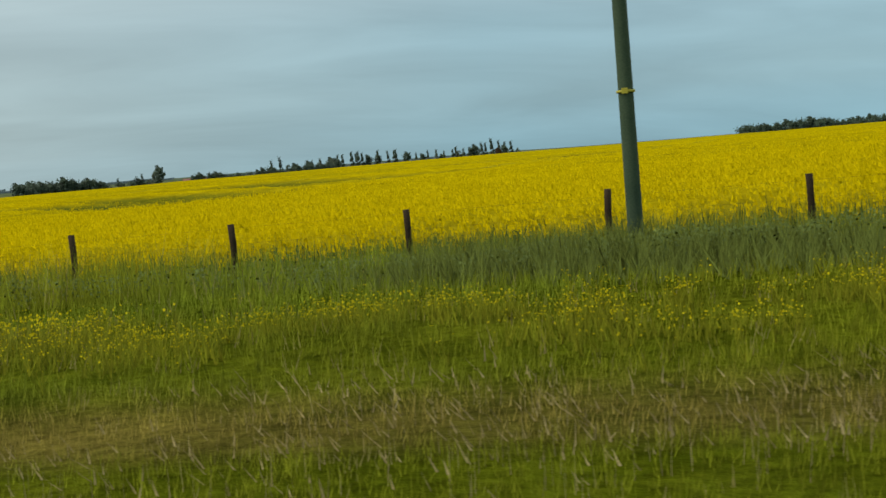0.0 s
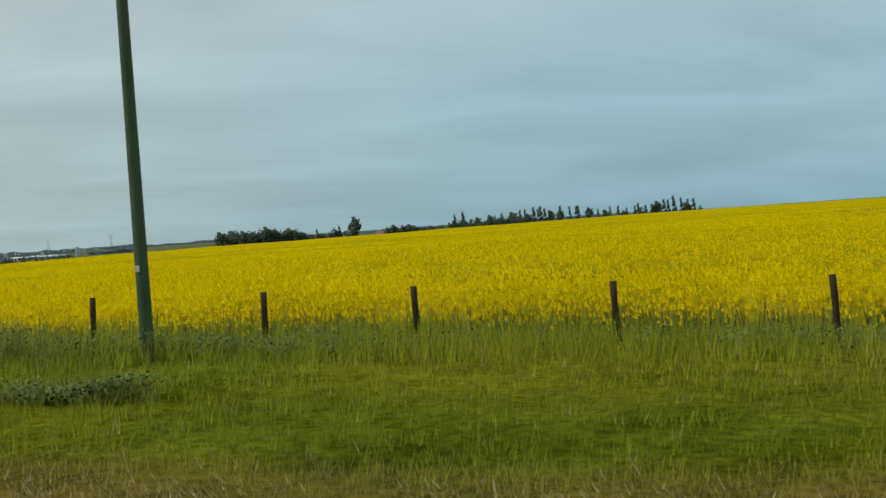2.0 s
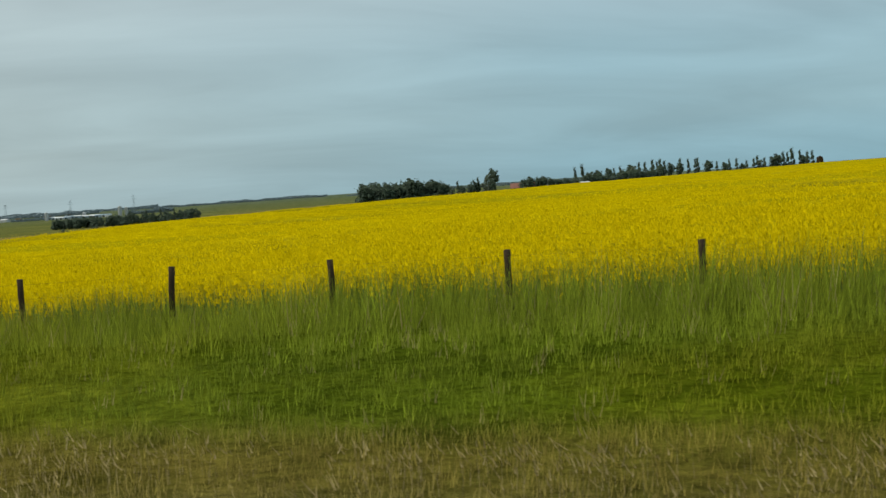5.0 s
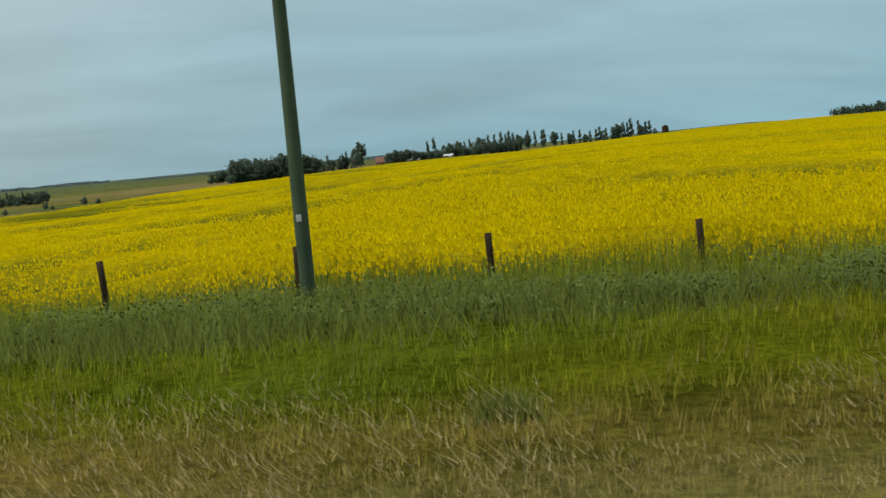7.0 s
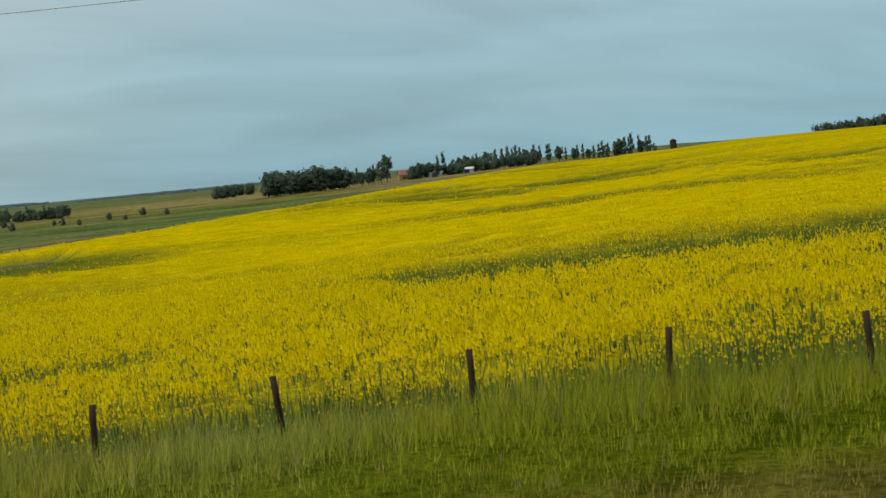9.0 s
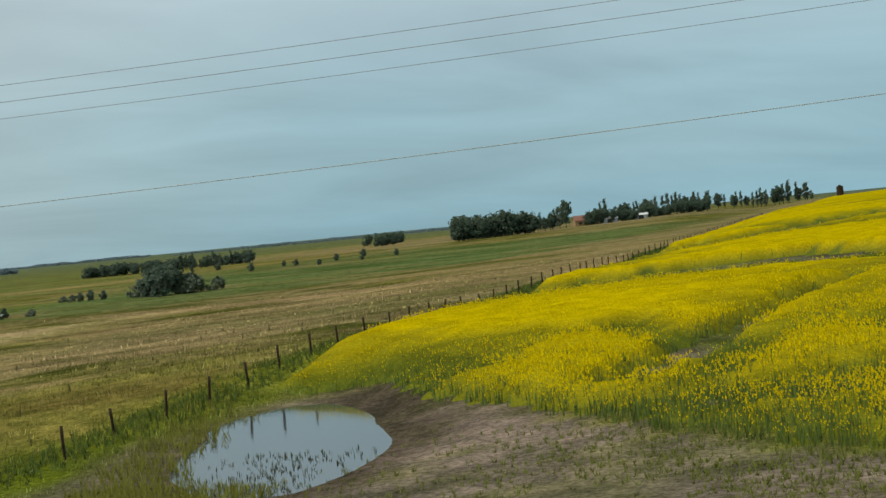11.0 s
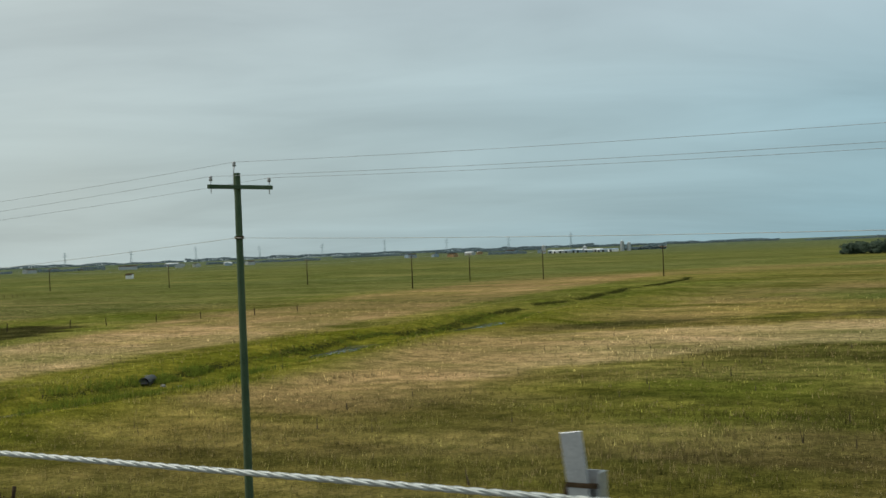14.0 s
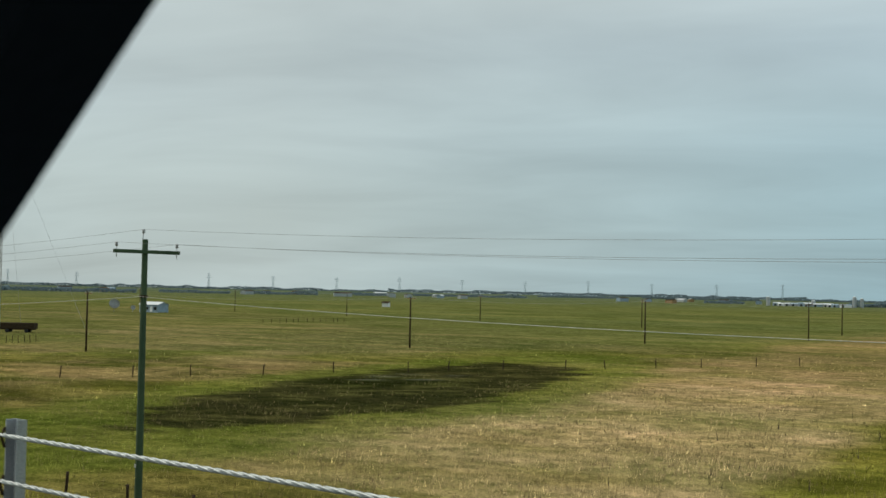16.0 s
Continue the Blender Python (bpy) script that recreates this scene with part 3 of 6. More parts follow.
    # distance haze is painted into the ground colour, bluer with range
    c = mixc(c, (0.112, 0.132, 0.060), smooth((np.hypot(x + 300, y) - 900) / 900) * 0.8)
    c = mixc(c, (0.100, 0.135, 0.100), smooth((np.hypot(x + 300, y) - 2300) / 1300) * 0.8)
    c = mixc(c, (0.25, 0.225, 0.19), smooth((4.7 + 0.5 * (n2 - 0.5) - np.where(y < -5, -10 - y, y)) / 0.5))
    return c


def axis(marks):
    """Lines through stretches of (from, to, step)."""
    out = []
    for a, b, s in marks:
        out.append(np.arange(a, b - 1e-6, s))
    return np.concatenate(out + [np.array([marks[-1][1]])])


GX = axis([(-4800, -1800, 150), (-1800, -1000, 40), (-1000, -640, 10), (-640, 30, 1.6), (30, 300, 9), (300, 1500, 60), (1500, 4800, 165)])
GY = axis([(-4800, -1200, 180), (-1200, -200, 50), (-200, -20, 9), (-20, 3, 1.5), (3, 62, 0.9), (62, 200, 2.5), (200, 500, 8), (500, 1500, 25), (1500, 4800, 120)])
gx, gy = np.meshgrid(GX, GY)
nx, ny = len(GX), len(GY)
gz = ground_z(gx, gy)
ii = (np.arange(ny - 1)[:, None] * nx + np.arange(nx - 1)[None]).ravel()
quads = np.stack([ii, ii + 1, ii + nx + 1, ii + nx], 1)
# verge ground is coloured darker for thatch and the shade between blades
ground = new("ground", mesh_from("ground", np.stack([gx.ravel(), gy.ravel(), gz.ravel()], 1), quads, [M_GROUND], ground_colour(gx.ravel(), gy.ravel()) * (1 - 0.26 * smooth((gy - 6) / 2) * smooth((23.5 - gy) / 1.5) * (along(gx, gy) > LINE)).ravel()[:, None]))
tagged(ground, "rolling prairie ground with verge, pasture and bare field soil", "ground", kind="structure")
ground.data.polygons.foreach_set("use_smooth", np.ones(len(quads), bool))

bm = bmesh.new()
box(bm, -2500, 1500, -12.2, 2.6, -0.25, 0.0)
tagged(part("road", bm, M_ASPHALT), "grey asphalt highway along the fields", "road", kind="structure")


def pool(name, label, cx, cy, rx, ry, z, seed, turn=0.0, pinch=0.0):
    bm = bmesh.new()
    n = 120
    vs = []
    for i in range(n):
        a = 2 * math.pi * i / n
        r = 1 + 0.16 * math.sin(2 * a + seed) + 0.10 * math.sin(3 * a + 2 * seed) + 0.07 * math.sin(7 * a + seed) + 0.05 * math.sin(13 * a + 3 * seed) + 0.03 * math.sin(23 * a) - pinch * max(0, math.cos(a + 0.6)) ** 6
        p = Vector((rx * r * math.cos(a), ry * r * math.sin(a), 0))
        p.rotate(Euler((0, 0, turn)))
        # the shore is where the ground comes up through the water
        reach = 1.0
        for f in np.arange(0.3, 1.9, 0.04):
            if float(ground_z(cx + p.x * f, cy + p.y * f)) > z + 0.02:
                reach = f + 0.04
                break
        vs.append(bm.verts.new((cx + p.x * reach, cy + p.y * reach, z)))
    bm.faces.new(vs)
    return tagged(part(name, bm, M_WATER), label, "water", kind="structure")




# ---------------------------------------------------------------- canola
CX = axis([(-352, 30, 1.0), (30, 260, 6.0)])
CY = axis([(23.0, 60, 0.6), (60, 140, 1.6), (140, 300, 4), (300, 900, 14)])
kx, ky = np.meshgrid(CX, CY)
kx = kx + SKEW * (ky - 23.0)      # rows follow the field's edge
hc = is_crop(kx, ky - 1.1)
weak = thin(kx, ky)
crop_h = 1.06 - 0.50 * weak + 0.16 * (fnoise(kx, ky, 2.2, 51) - 0.5)
near_edge = smooth((70 - ky) / 30)        # close by, the bloom stands over lower leaves
crop_h = crop_h - (0.10 + 0.34 * smooth((-225 - kx) / 40)) * near_edge
rows = 0.05 * np.sin(along(kx, ky) * 2 * math.pi / 3.2)
top = ground_z(kx, ky) - 0.12 + hc * (crop_h + rows)
nkx, nky = len(CX), len(CY)
ii = (np.arange(nky - 1)[:, None] * nkx + np.arange(nkx - 1)[None]).ravel()
quads = np.stack([ii, ii + 1, ii + nkx + 1, ii + nkx], 1)
hq = hc.ravel()[quads].max(1)
quads = quads[hq > 0.1]
used, inv = np.unique(quads, return_inverse=True)
fx, fy = kx.ravel()[used], ky.ravel()[used]
w = weak.ravel()[used]
low = 1 - smooth((hc.ravel()[used] - 0.55) / 0.4)
gold = mixc(np.asarray((0.50, 0.375, 0.001)), np.asarray((0.41, 0.315, 0.002)), smooth((fnoise(fx, fy, 30, 61) - 0.45) * 4))
# swaths where the bloom is past or laid over
gold = mixc(gold, (0.36, 0.30, 0.004), 0.8 * smooth((fnoise(fx * 0.25, fy * 1.1, 12, 63) - 0.56) * 7) * smooth((fy - 28) / 10))
gold = mixc(gold, (0.075, 0.100, 0.012), np.clip(0.95 * w + 0.25 * smooth((fnoise(fx, fy, 3.0, 62) - 0.5) * 5) * smooth((60 - fy) / 30), 0, 1))
gold = mixc(gold, (0.10, 0.13, 0.02), np.clip(low, 0, 0.95))
gold = mixc(gold, (0.19, 0.19, 0.012), (0.12 + 0.50 * smooth((-225 - fx) / 50)) * smooth((68 - fy) / 32))
# wheel tracks and lodged strips show greener
lane = smooth((0.45 - np.abs((along(fx, fy) + 0.5 * np.sin(fy / 40)) % 24.0 - 12.0)) * 3) * smooth((fy - 60) / 40)
gold = mixc(gold, (0.26, 0.25, 0.02), 0.6 * lane)
canopy = new("canola_field", mesh_from("canola_field", np.stack([fx, fy, top.ravel()[used]], 1), inv.reshape(-1, 4), [M_CANOPY], gold))
tagged(canopy, "wide field of canola in full yellow bloom", "canola", kind="stuff")
canopy.data.polygons.foreach_set("use_smooth", np.ones(len(canopy.data.polygons), bool))


def spikes(name, label, category, x, y, base, tall, wide, blades, lean, tint, mat, seed, bend=0.0, up0=0.0, loose=0.0, face=-0.15, swing=0.55):
    """Many thin upright blades at each place, joined into one mesh."""
    rng = np.random.default_rng(seed)
    n = len(x) * blades
    X, Y, B = np.repeat(x, blades), np.repeat(y, blades), np.repeat(base, blades)
    T = np.repeat(tall, blades) * rng.uniform(0.6, 1.15, n)
    W = np.repeat(wide, blades) * rng.uniform(0.7, 1.3, n)
    a = face + rng.uniform(-swing, swing, n)      # broad side to the road
    q = rng.normal(0, 1, (n, 2)) * lean * T[:, None]
    o = rng.normal(0, 1, (n, 2)) * np.maximum(0.35 * np.repeat(wide, blades)[:, None] * blades ** 0.5, loose)
    bx, by = X + o[:, 0], Y + o[:, 1]
    z0 = B + up0 * T
    dx, dy = np.cos(a) * W / 2, np.sin(a) * W / 2
    v = np.empty((n, 3, 3), np.float32)
    v[:, 0] = np.stack([bx - dx, by - dy, z0], 1)
    v[:, 1] = np.stack([bx + dx, by + dy, z0], 1)
    v[:, 2] = np.stack([bx + q[:, 0] + bend * T, by + q[:, 1], B + T], 1)
    f = np.arange(n * 3, dtype=np.int32).reshape(n, 3)
    col = None if tint is None else np.repeat(np.repeat(tint, blades, 0) * rng.uniform(0.82, 1.18, (n, 1)), 3, 0)
    ob = new(name, mesh_from(name, v.reshape(-1, 3), f, [mat], col))
    soft_normals(ob.data, 0.72, seed)
    return tagged(ob, label, category, kind="stuff")


def scatter(n, x0, x1, y0, y1, seed, power=1.0):
    rng = np.random.default_rng(seed)
    return rng.uniform(x0, x1, n), y0 + (y1 - y0) * rng.uniform(0, 1, n) ** power


def canola_plants(n, x0, x1, y0, y1, size, seed, power, spike=1.0, m=4):
    x, y = scatter(n, x0, x1, y0, y1, seed, power)
    x = x + SKEW * (y - 23)
    k = is_crop(x, y)
    rng = np.random.default_rng(seed + 1)
    w = thin(x, y)
    keep = (k > rng.uniform(0.15, 0.7, n))
    x, y, w, k = x[keep], y[keep], w[keep], k[keep]
    h = (1.18 - 0.42 * w) * rng.uniform(0.82, 1.15, len(x)) * (0.55 + 0.45 * k)
    z = ground_z(x, y) - 0.05
    # flower heads: short tapered clusters near the top of the stalk
    N = len(x) * m
    X, Y = np.repeat(x, m) + rng.normal(0, 0.13 * size, N), np.repeat(y, m) + rng.normal(0, 0.13 * size, N)
    H = np.repeat(z + h, m) - rng.uniform(0, 1, N) * np.repeat(np.where(y < 25.2, 0.62, 0.26), m)
    S = rng.uniform(0.12, 0.30, N) * size * spike * np.repeat(1 - 0.45 * w, m)
    W = rng.uniform(0.024, 0.046, N) * size * np.repeat(1 - 0.35 * w, m)
    a = rng.uniform(-0.75, 0.38, N)
    dx, dy = np.cos(a) * W, np.sin(a) * W
    v = np.empty((N, 3, 3), np.float32)
    v[:, 0] = np.stack([X + dx, Y + dy, H - S], 1)
    v[:, 1] = np.stack([X + rng.normal(0, 0.4, N) * W, Y, H], 1)
    v[:, 2] = np.stack([X - dx, Y - dy, H - S * rng.uniform(0.6, 1.0, N)], 1)
    v = v[rng.uniform(0, 1, N) > np.repeat(0.40 * w + 0.45 * smooth((w - 0.5) / 0.35), m)]
    f = np.arange(len(v) * 3, dtype=np.int32).reshape(-1, 3)
    ob = new("canola_flowers", mesh_from("canola_flowers", v.reshape(-1, 3), f, [M_FLOWER]))
    soft_normals(ob.data, 0.78, seed)
    tagged(ob, "bright yellow canola flower heads over the field", "flowers", kind="stuff")
    spikes("canola_stalks", "green canola stalks and leaves under the bloom", "canola", x, y, z, h * (0.60 + 0.18 * smooth((-225 - x) / 40)), np.full(len(x), 0.07 * size), 2 if y0 < 40 else 1, 0.12, None, M_STALK, seed + 2, loose=0.08 * size)


canola_plants(12000, -356, 20, 22.9, 25.5, 0.75, 69, 1.0, 0.6, 6)
canola_plants(22000, -352, -258, 24.0, 62, 0.8, 67, 1.0, 1.0, 4)
canola_plants(66000, -356, 20, 23.0, 44, 0.8, 71, 1.25, 0.6, 7)
canola_plants(44000, -352, 40, 42, 105, 1.0, 75, 1.25, 0.6, 6)
canola_plants(15000, -352, 80, 100, 240, 1.5, 79, 1.2, 0.6, 5)


# ---------------------------------------------------------------- grass
def grass(name, label, n, x0, x1, y0, y1, tall, wide, blades, seed, power=1.0, keep=None, lean=0.22, tall_fn=None, face=-0.15, mottle=0.16, straw=0.05, clump=0.15):
    x, y = scatter(n, x0, x1, y0, y1, seed, power)
    if keep is not None:
        ok = keep(x, y)
        x, y = x[ok], y[ok]
    c = ground_colour(x, y)
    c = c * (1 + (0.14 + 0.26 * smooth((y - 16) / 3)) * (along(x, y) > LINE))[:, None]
    # clumps a pace or two wide differ, and single tufts: some darker, some bleached to straw
    c = c * (1 + clump * (fnoise(x * 0.7, y * 1.3, 2.4, seed + 7) - 0.5) * 2)[:, None]
    rng = np.random.default_rng(seed + 9)
    c = c * np.exp(rng.normal(0, mottle, (len(x), 1)))
    bleach = rng.uniform(0, 1, len(x)) < straw * (0.4 + 1.2 * fnoise(x, y, 4, seed + 3))
    c[bleach] = c[bleach] * 0.45 + np.array((0.30, 0.235, 0.105)) * 0.5
    h = tall * (0.7 + 0.7 * fnoise(x, y, 5, seed)) * (1 + 0.75 * smooth((y - 19.8) / 1.4) * smooth((23.8 - y) / 0.8))
    if tall_fn is not None:
        h = h * tall_fn(x, y)
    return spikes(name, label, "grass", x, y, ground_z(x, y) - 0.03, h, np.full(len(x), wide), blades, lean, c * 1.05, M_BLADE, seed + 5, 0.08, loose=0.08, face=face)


def dry(x, y):
    """Off the water, the mud and the standing crop."""
    wet = np.abs(x - creek_x(y)) < creek_width(y) + 0.4
    return ~(wet & (y < 165)) & ~((is_crop(x, y) > 0.2) & (along(x, y) > LINE + 5)) & (np.hypot((x + 337.3) / 5.0, (y - 46.5) / 11.5) > 1) & (np.hypot((x + 50) / 7.5, (y - 32.8) / 5) > 1)


def verge_height(x, y):
    rank = smooth((fnoise(x, y, 6, 23) - 0.52) * 6) * smooth((y - 17.5) / 1.5)
    return 0.6 + 0.35 * smooth((y - 10.5) / 3) + 0.45 * rank - 0.62 * bump_at(x, y, -49, 21.5, 9, 3.5)


verge_keep = lambda x, y: along(x, y) > LINE - 2
grass("verge_grass", "fine seeding verge grass, green with brown bands", 100000, -352, 14, 4.8, 12.5, 0.28, 0.010, 4, 91, 1.0, verge_keep, tall_fn=verge_height)
grass("ditch_grass", "tall green ditch grass below the wire fence", 70000, -348, 12, 12.0, 24.0, 0.27, 0.014, 5, 97, 1.0, verge_keep, tall_fn=verge_height)
grass("fence_line_grass", "rank green grass grown up along the wire fence", 20000, -346, 12, 20.6, 23.3, 0.43, 0.018, 4, 99, 1.0, verge_keep, tall_fn=verge_height)
past_keep = lambda x, y: ((along(x, y) < LINE + 4) | ((x < -334) & (y < 38))) & dry(x, y)
sheen = lambda x, y: 0.35 + 1.3 * fnoise(x, y, 6, 81)
grass("pasture_grass", "mixed green and straw-dry pasture grass", 84000, -600, -330, 5.0, 70, 0.34, 0.024, 3, 103, 1.0, past_keep, tall_fn=sheen, face=0.0, mottle=0.42, straw=0.18, clump=0.75)
grass("far_pasture_grass", "drifts of dry pasture grass", 50000, -700, -300, 66, 210, 0.30, 0.06, 2, 107, 1.3, past_keep, tall_fn=sheen, face=0.0, mottle=0.42, straw=0.14, clump=0.6)

grass("pasture_tussocks", "coarse tussocks, some dark and some bleached", 26000, -560, -335, 26, 120, 0.24, 0.055, 4, 113, 1.15, lambda x, y: past_keep(x, y) & (fnoise(x * 0.5, y, 7, 115) > 0.55), tall_fn=sheen, face=0.0, mottle=0.35, straw=0.16, clump=0.6)


# ---------------------------------------------------------------- water
pool("pond", "shallow flooded hollow reflecting the grey sky", -51.0, 33.0, 5.0, 5.0, -1.60, 1.3, 0.0)
pool("pond", "pale far pond in damp pasture", -457, 259, 7.0, 4.0, float(ground_z(-457, 259)) + 0.2, 0.4, 0.2)
pool("pond", "shallow pond with muddy banks beside canola", -337.1, 46.5, 3.6, 10.0, -5.74, 2.1, 0.15, 0.3)


def creek_water(name, y0, y1, wide, label):
    """Still water that fills the channel up to one level."""
    bm = bmesh.new()
    prev = None
    for y in np.arange(y0, y1 + 0.1, 1.0):
        cxx = float(creek_x(y))
        row = [bm.verts.new((cxx - wide, y, -8.43)), bm.verts.new((cxx + wide, y, -8.43))]
        if prev:
            bm.faces.new((prev[0], prev[1], row[1], row[0]))
        prev = row
    return tagged(part(name, bm, M_WATER), label, "water", kind="structure")


creek_water("creek", 30, 62, 1.7, "narrow creek pool between reeds and grass")
creek_water("creek", 90, 160, 2.6, "narrow winding creek water in pasture")


# ---------------------------------------------------------------- fences
def ground_at(x, y):
    return float(ground_z(x, y))


def post_mesh(name, r, h, seed):
    rnd = random.Random(seed)
    bm = bmesh.new()
    pts, rad = [], []
    for k in range(5):
        f = k / 4
        pts.append((rnd.uniform(-0.008, 0.008), rnd.uniform(-0.008, 0.008), -0.35 + (h + 0.35) * f))
        rad.append(r * rnd.uniform(0.93, 1.07))
    tube(bm, pts, rad, 8)
    return bm


FENCE_Y = 22.5
# stretches of post stations along the road, uneven to fit the camera's view
STATIONS = (
    (-312.0, -308.4, -304.8, -301.3, -297.9), (-246.3, -243.1, -239.6, -235.8, -232.3, -229.2, -226.2, -222.4, -219.1, -215.9, -212.3, -208.8, -205.2, -201.9, -198.5, -195.1, -191.5),
    (-133.0, -129.4, -126.0, -122.5, -119.1, -115.5, -112.0, -108.8, -105.0, -101.6, -98.3, -94.8, -91.3, -87.8, -84.4, -80.9, -77.4, -73.9, -70.1, -67.0, -63.3, -59.6),
    (-56.0, -52.9, -49.4, -46.1, -42.7, -39.5, -36.3, -33.0, -30.0, -26.2, -22.9, -19.7, -16.3, -12.9, -9.6, -6.2, -2.6, 0.8, 4.2, 7.4, 10.6))
stations = sorted([x for run in STATIONS for x in run] + [-345.0])
full = [stations[0]]
for x in stations[1:]:
    gap = x - full[-1]
    n = max(1, round(gap / 3.4))
    full += [full[-1] + gap * (k + 1) / n for k in range(n - 1)] + [x]
proto = [post_mesh("post", 0.062, 1.22, s) for s in range(4)]
proto_me = []
for k, b in enumerate(proto):
    me = bpy.data.meshes.new("fence_post")
    b.to_mesh(me), b.free()
    me.materials.append(M_POST)
    proto_me.append(me)
rnd = random.Random(5)


def fence_post(x, y, label, group, lean=2.5, scale=1.0):
    ob = new("fence_post", rnd.choice(proto_me))
    ob.matrix_world = pose(x, y, ground_at(x, y), rnd.gauss(0, lean), rnd.gauss(0, lean), rnd.uniform(0, 360)) @ Matrix.Diagonal((scale, scale, rnd.uniform(0.94, 1.05), 1))
    return tagged(ob, label, "fence post", group)


for x in full:
    fence_post(x, FENCE_Y, "dark weathered wooden fence post at the canola edge", "roadside fence posts", 1.3)
SIDE = []
y = 23.5
while y < 330:
    SIDE.append((LINE + SKEW * y + 0.85 + rnd.uniform(-0.15, 0.15), y))
    y += 3.66
for x, y in SIDE:
    fence_post(x, y, "dark wooden fence post between canola and pasture", "field boundary posts", 3.0, 1.05)
LOW_Y = 29.3
LOW_POSTS = (-443.8, -447.5, -450.3, -453.3, -457.2, -460.7, -464.5, -468.5, -471.7, -475.1, -478.2, -480.9, -482.9, -483.3, -487.0, -490.1, -493.5, -497.0, -501.3, -505.4, -509.3, -513.2, -517.4)
LOW = [(x, LOW_Y) for x in LOW_POSTS]
for x, y in LOW:
    fence_post(x, y, "dark old fence post standing in pasture grass", "pasture fence posts", 4.0)


for k in range(15):
    fence_post(-592.0 + 0.35 * 7.5 * k + rnd.uniform(-1, 1), 66.0 + 7.5 * k + rnd.uniform(-2, 2), "short dark post behind the wet flat", "old flat posts", 4.0, 1.1)
for k in range(13):
    fence_post(-742.0 - 0.55 * k, 235.0 + 3.1 * k + rnd.uniform(-0.6, 0.6), "short dark stake far out in the pasture", "far pasture stakes", 4.0, 1.3)
for k in range(6):
    fence_post(-662.0 - 0.2 * k, 111.0 + 1.2 * k, "short dark stake beside the parked trailer", "trailer stakes", 4.0, 0.9)


def strand(name, points, r, mat, label, category="wire", group="", sides=5):
    bm = bmesh.new()
    tube(bm, points, [r] * len(points), sides, False)
    return tagged(part(name, bm, mat), label, category, group)


for k, h in enumerate((0.45, 0.8, 1.1)):
    strand("fence_wire", [(x, FENCE_Y - 0.065, ground_at(x, FENCE_Y) + h) for x in full], 0.0013, M_POST, "thin rusty barbed wire strand on wooden posts", group="roadside fence wires", sides=4)
    strand("fence_wire", [(x - 0.065, y, ground_at(x, y) + h) for x, y in SIDE[:54]], 0.003, M_POST, "thin rusty wire along the field boundary", group="boundary fence wires", sides=4)
    strand("fence_wire", [(x, y - 0.065, ground_at(x, y) + h) for x, y in LOW], 0.004, M_POST, "thin rusty wire on old pasture posts", group="pasture fence wires", sides=4)


# ---------------------------------------------------------------- power line
def utility_pole(x, y, top, label, arm_turn=8.0):
    base = ground_at(x, y)
    t = thing("utility_pole", label, "utility pole", "roadside power line")
    t.matrix_world = pose(x, y, base)
    h = top - base
    bm = bmesh.new()
    tube(bm, [(0, 0, -0.6), (0, 0, 0.4), (0.0, 0, h * 0.5), (0, 0, h - 0.03), (0, 0, h)], [0.136, 0.131, 0.114, 0.095, 0.088], 16)
    part("pole", bm, M_POLE, t)
    turn = Matrix.Rotation(radians(-arm_turn), 4, "Z")
    bm = bmesh.new()
    box(bm, 0.10, 0.20, -1.2, 1.2, h - 0.48, h - 0.36, 0.008)
    bm.transform(turn)
    part("crossarm", bm, M_POLE, t, "weathered timber crossarm")
    for s in (-1.1, 1.1):
        bm = bmesh.new()
        tube(bm, [(0.15, s, h - 0.62), (0.15, s, h - 0.36), (0.15, s, h - 0.22)], [0.012, 0.012, 0.014], 6)
        bm.transform(turn)
        pin = part("pin", bm, M_GALV, t)
        bm = bmesh.new()
        tube(bm, [(0.15, s, h - 0.26), (0.15, s, h - 0.23), (0.15, s, h - 0.20), (0.15, s, h - 0.15), (0.15, s, h - 0.12)], [0.035, 0.058, 0.042, 0.052, 0.02], 10)
        bm.transform(turn)
        part("insulator", bm, M_BROWN_GLAZE, pin, "grey glazed insulator")
    bm = bmesh.new()
    tube(bm, [(-0.13, 0, h - 0.5), (-0.13, 0, h + 0.02), (-0.10, 0, h + 0.26)], [0.02, 0.02, 0.016], 6)
    pin = part("ridge_pin", bm, M_GALV, t)
    bm = bmesh.new()
    tube(bm, [(-0.10, 0, h + 0.2), (-0.10, 0, h + 0.23), (-0.10, 0, h + 0.26), (-0.10, 0, h + 0.31), (-0.10, 0, h + 0.34)], [0.035, 0.058, 0.042, 0.052, 0.02], 10)
    part("insulator", bm, M_BROWN_GLAZE, pin, "grey glazed insulator")
    bm = bmesh.new()
    tube(bm, [(0, 0, h - 1.93), (0, 0, h - 1.85)], [0.145, 0.145], 14)
    part("band", bm, M_POST, t, "dark steel band and clevis")
    bm = bmesh.new()
    if -20 < x < 20:
        tube(bm, [(0, 0, 2.80), (0, 0, 2.84)], [0.152, 0.152], 16)
        box(bm, -0.05, 0.05, -0.166, -0.150, 2.78, 2.87, 0.003)
        part("tag", bm, M_TAG, t, "faded yellow tag band")
    else:
        box(bm, -0.045, 0.045, -0.158, -0.142, 1.7, 1.82, 0.004)
        part("tag", bm, M_GLAZE, t, "small pale tag")
    r = turn.to_3x3()
    spots = [Vector((x, y, base)) + r @ Vector((0.15, s, h - 0.13)) for s in (-1.1, 1.1)]
    spots.append(Vector((x - 0.10, y, base + h + 0.33)))
    spots.append(Vector((x, y - 0.16, base + h - 1.9)))
    return spots


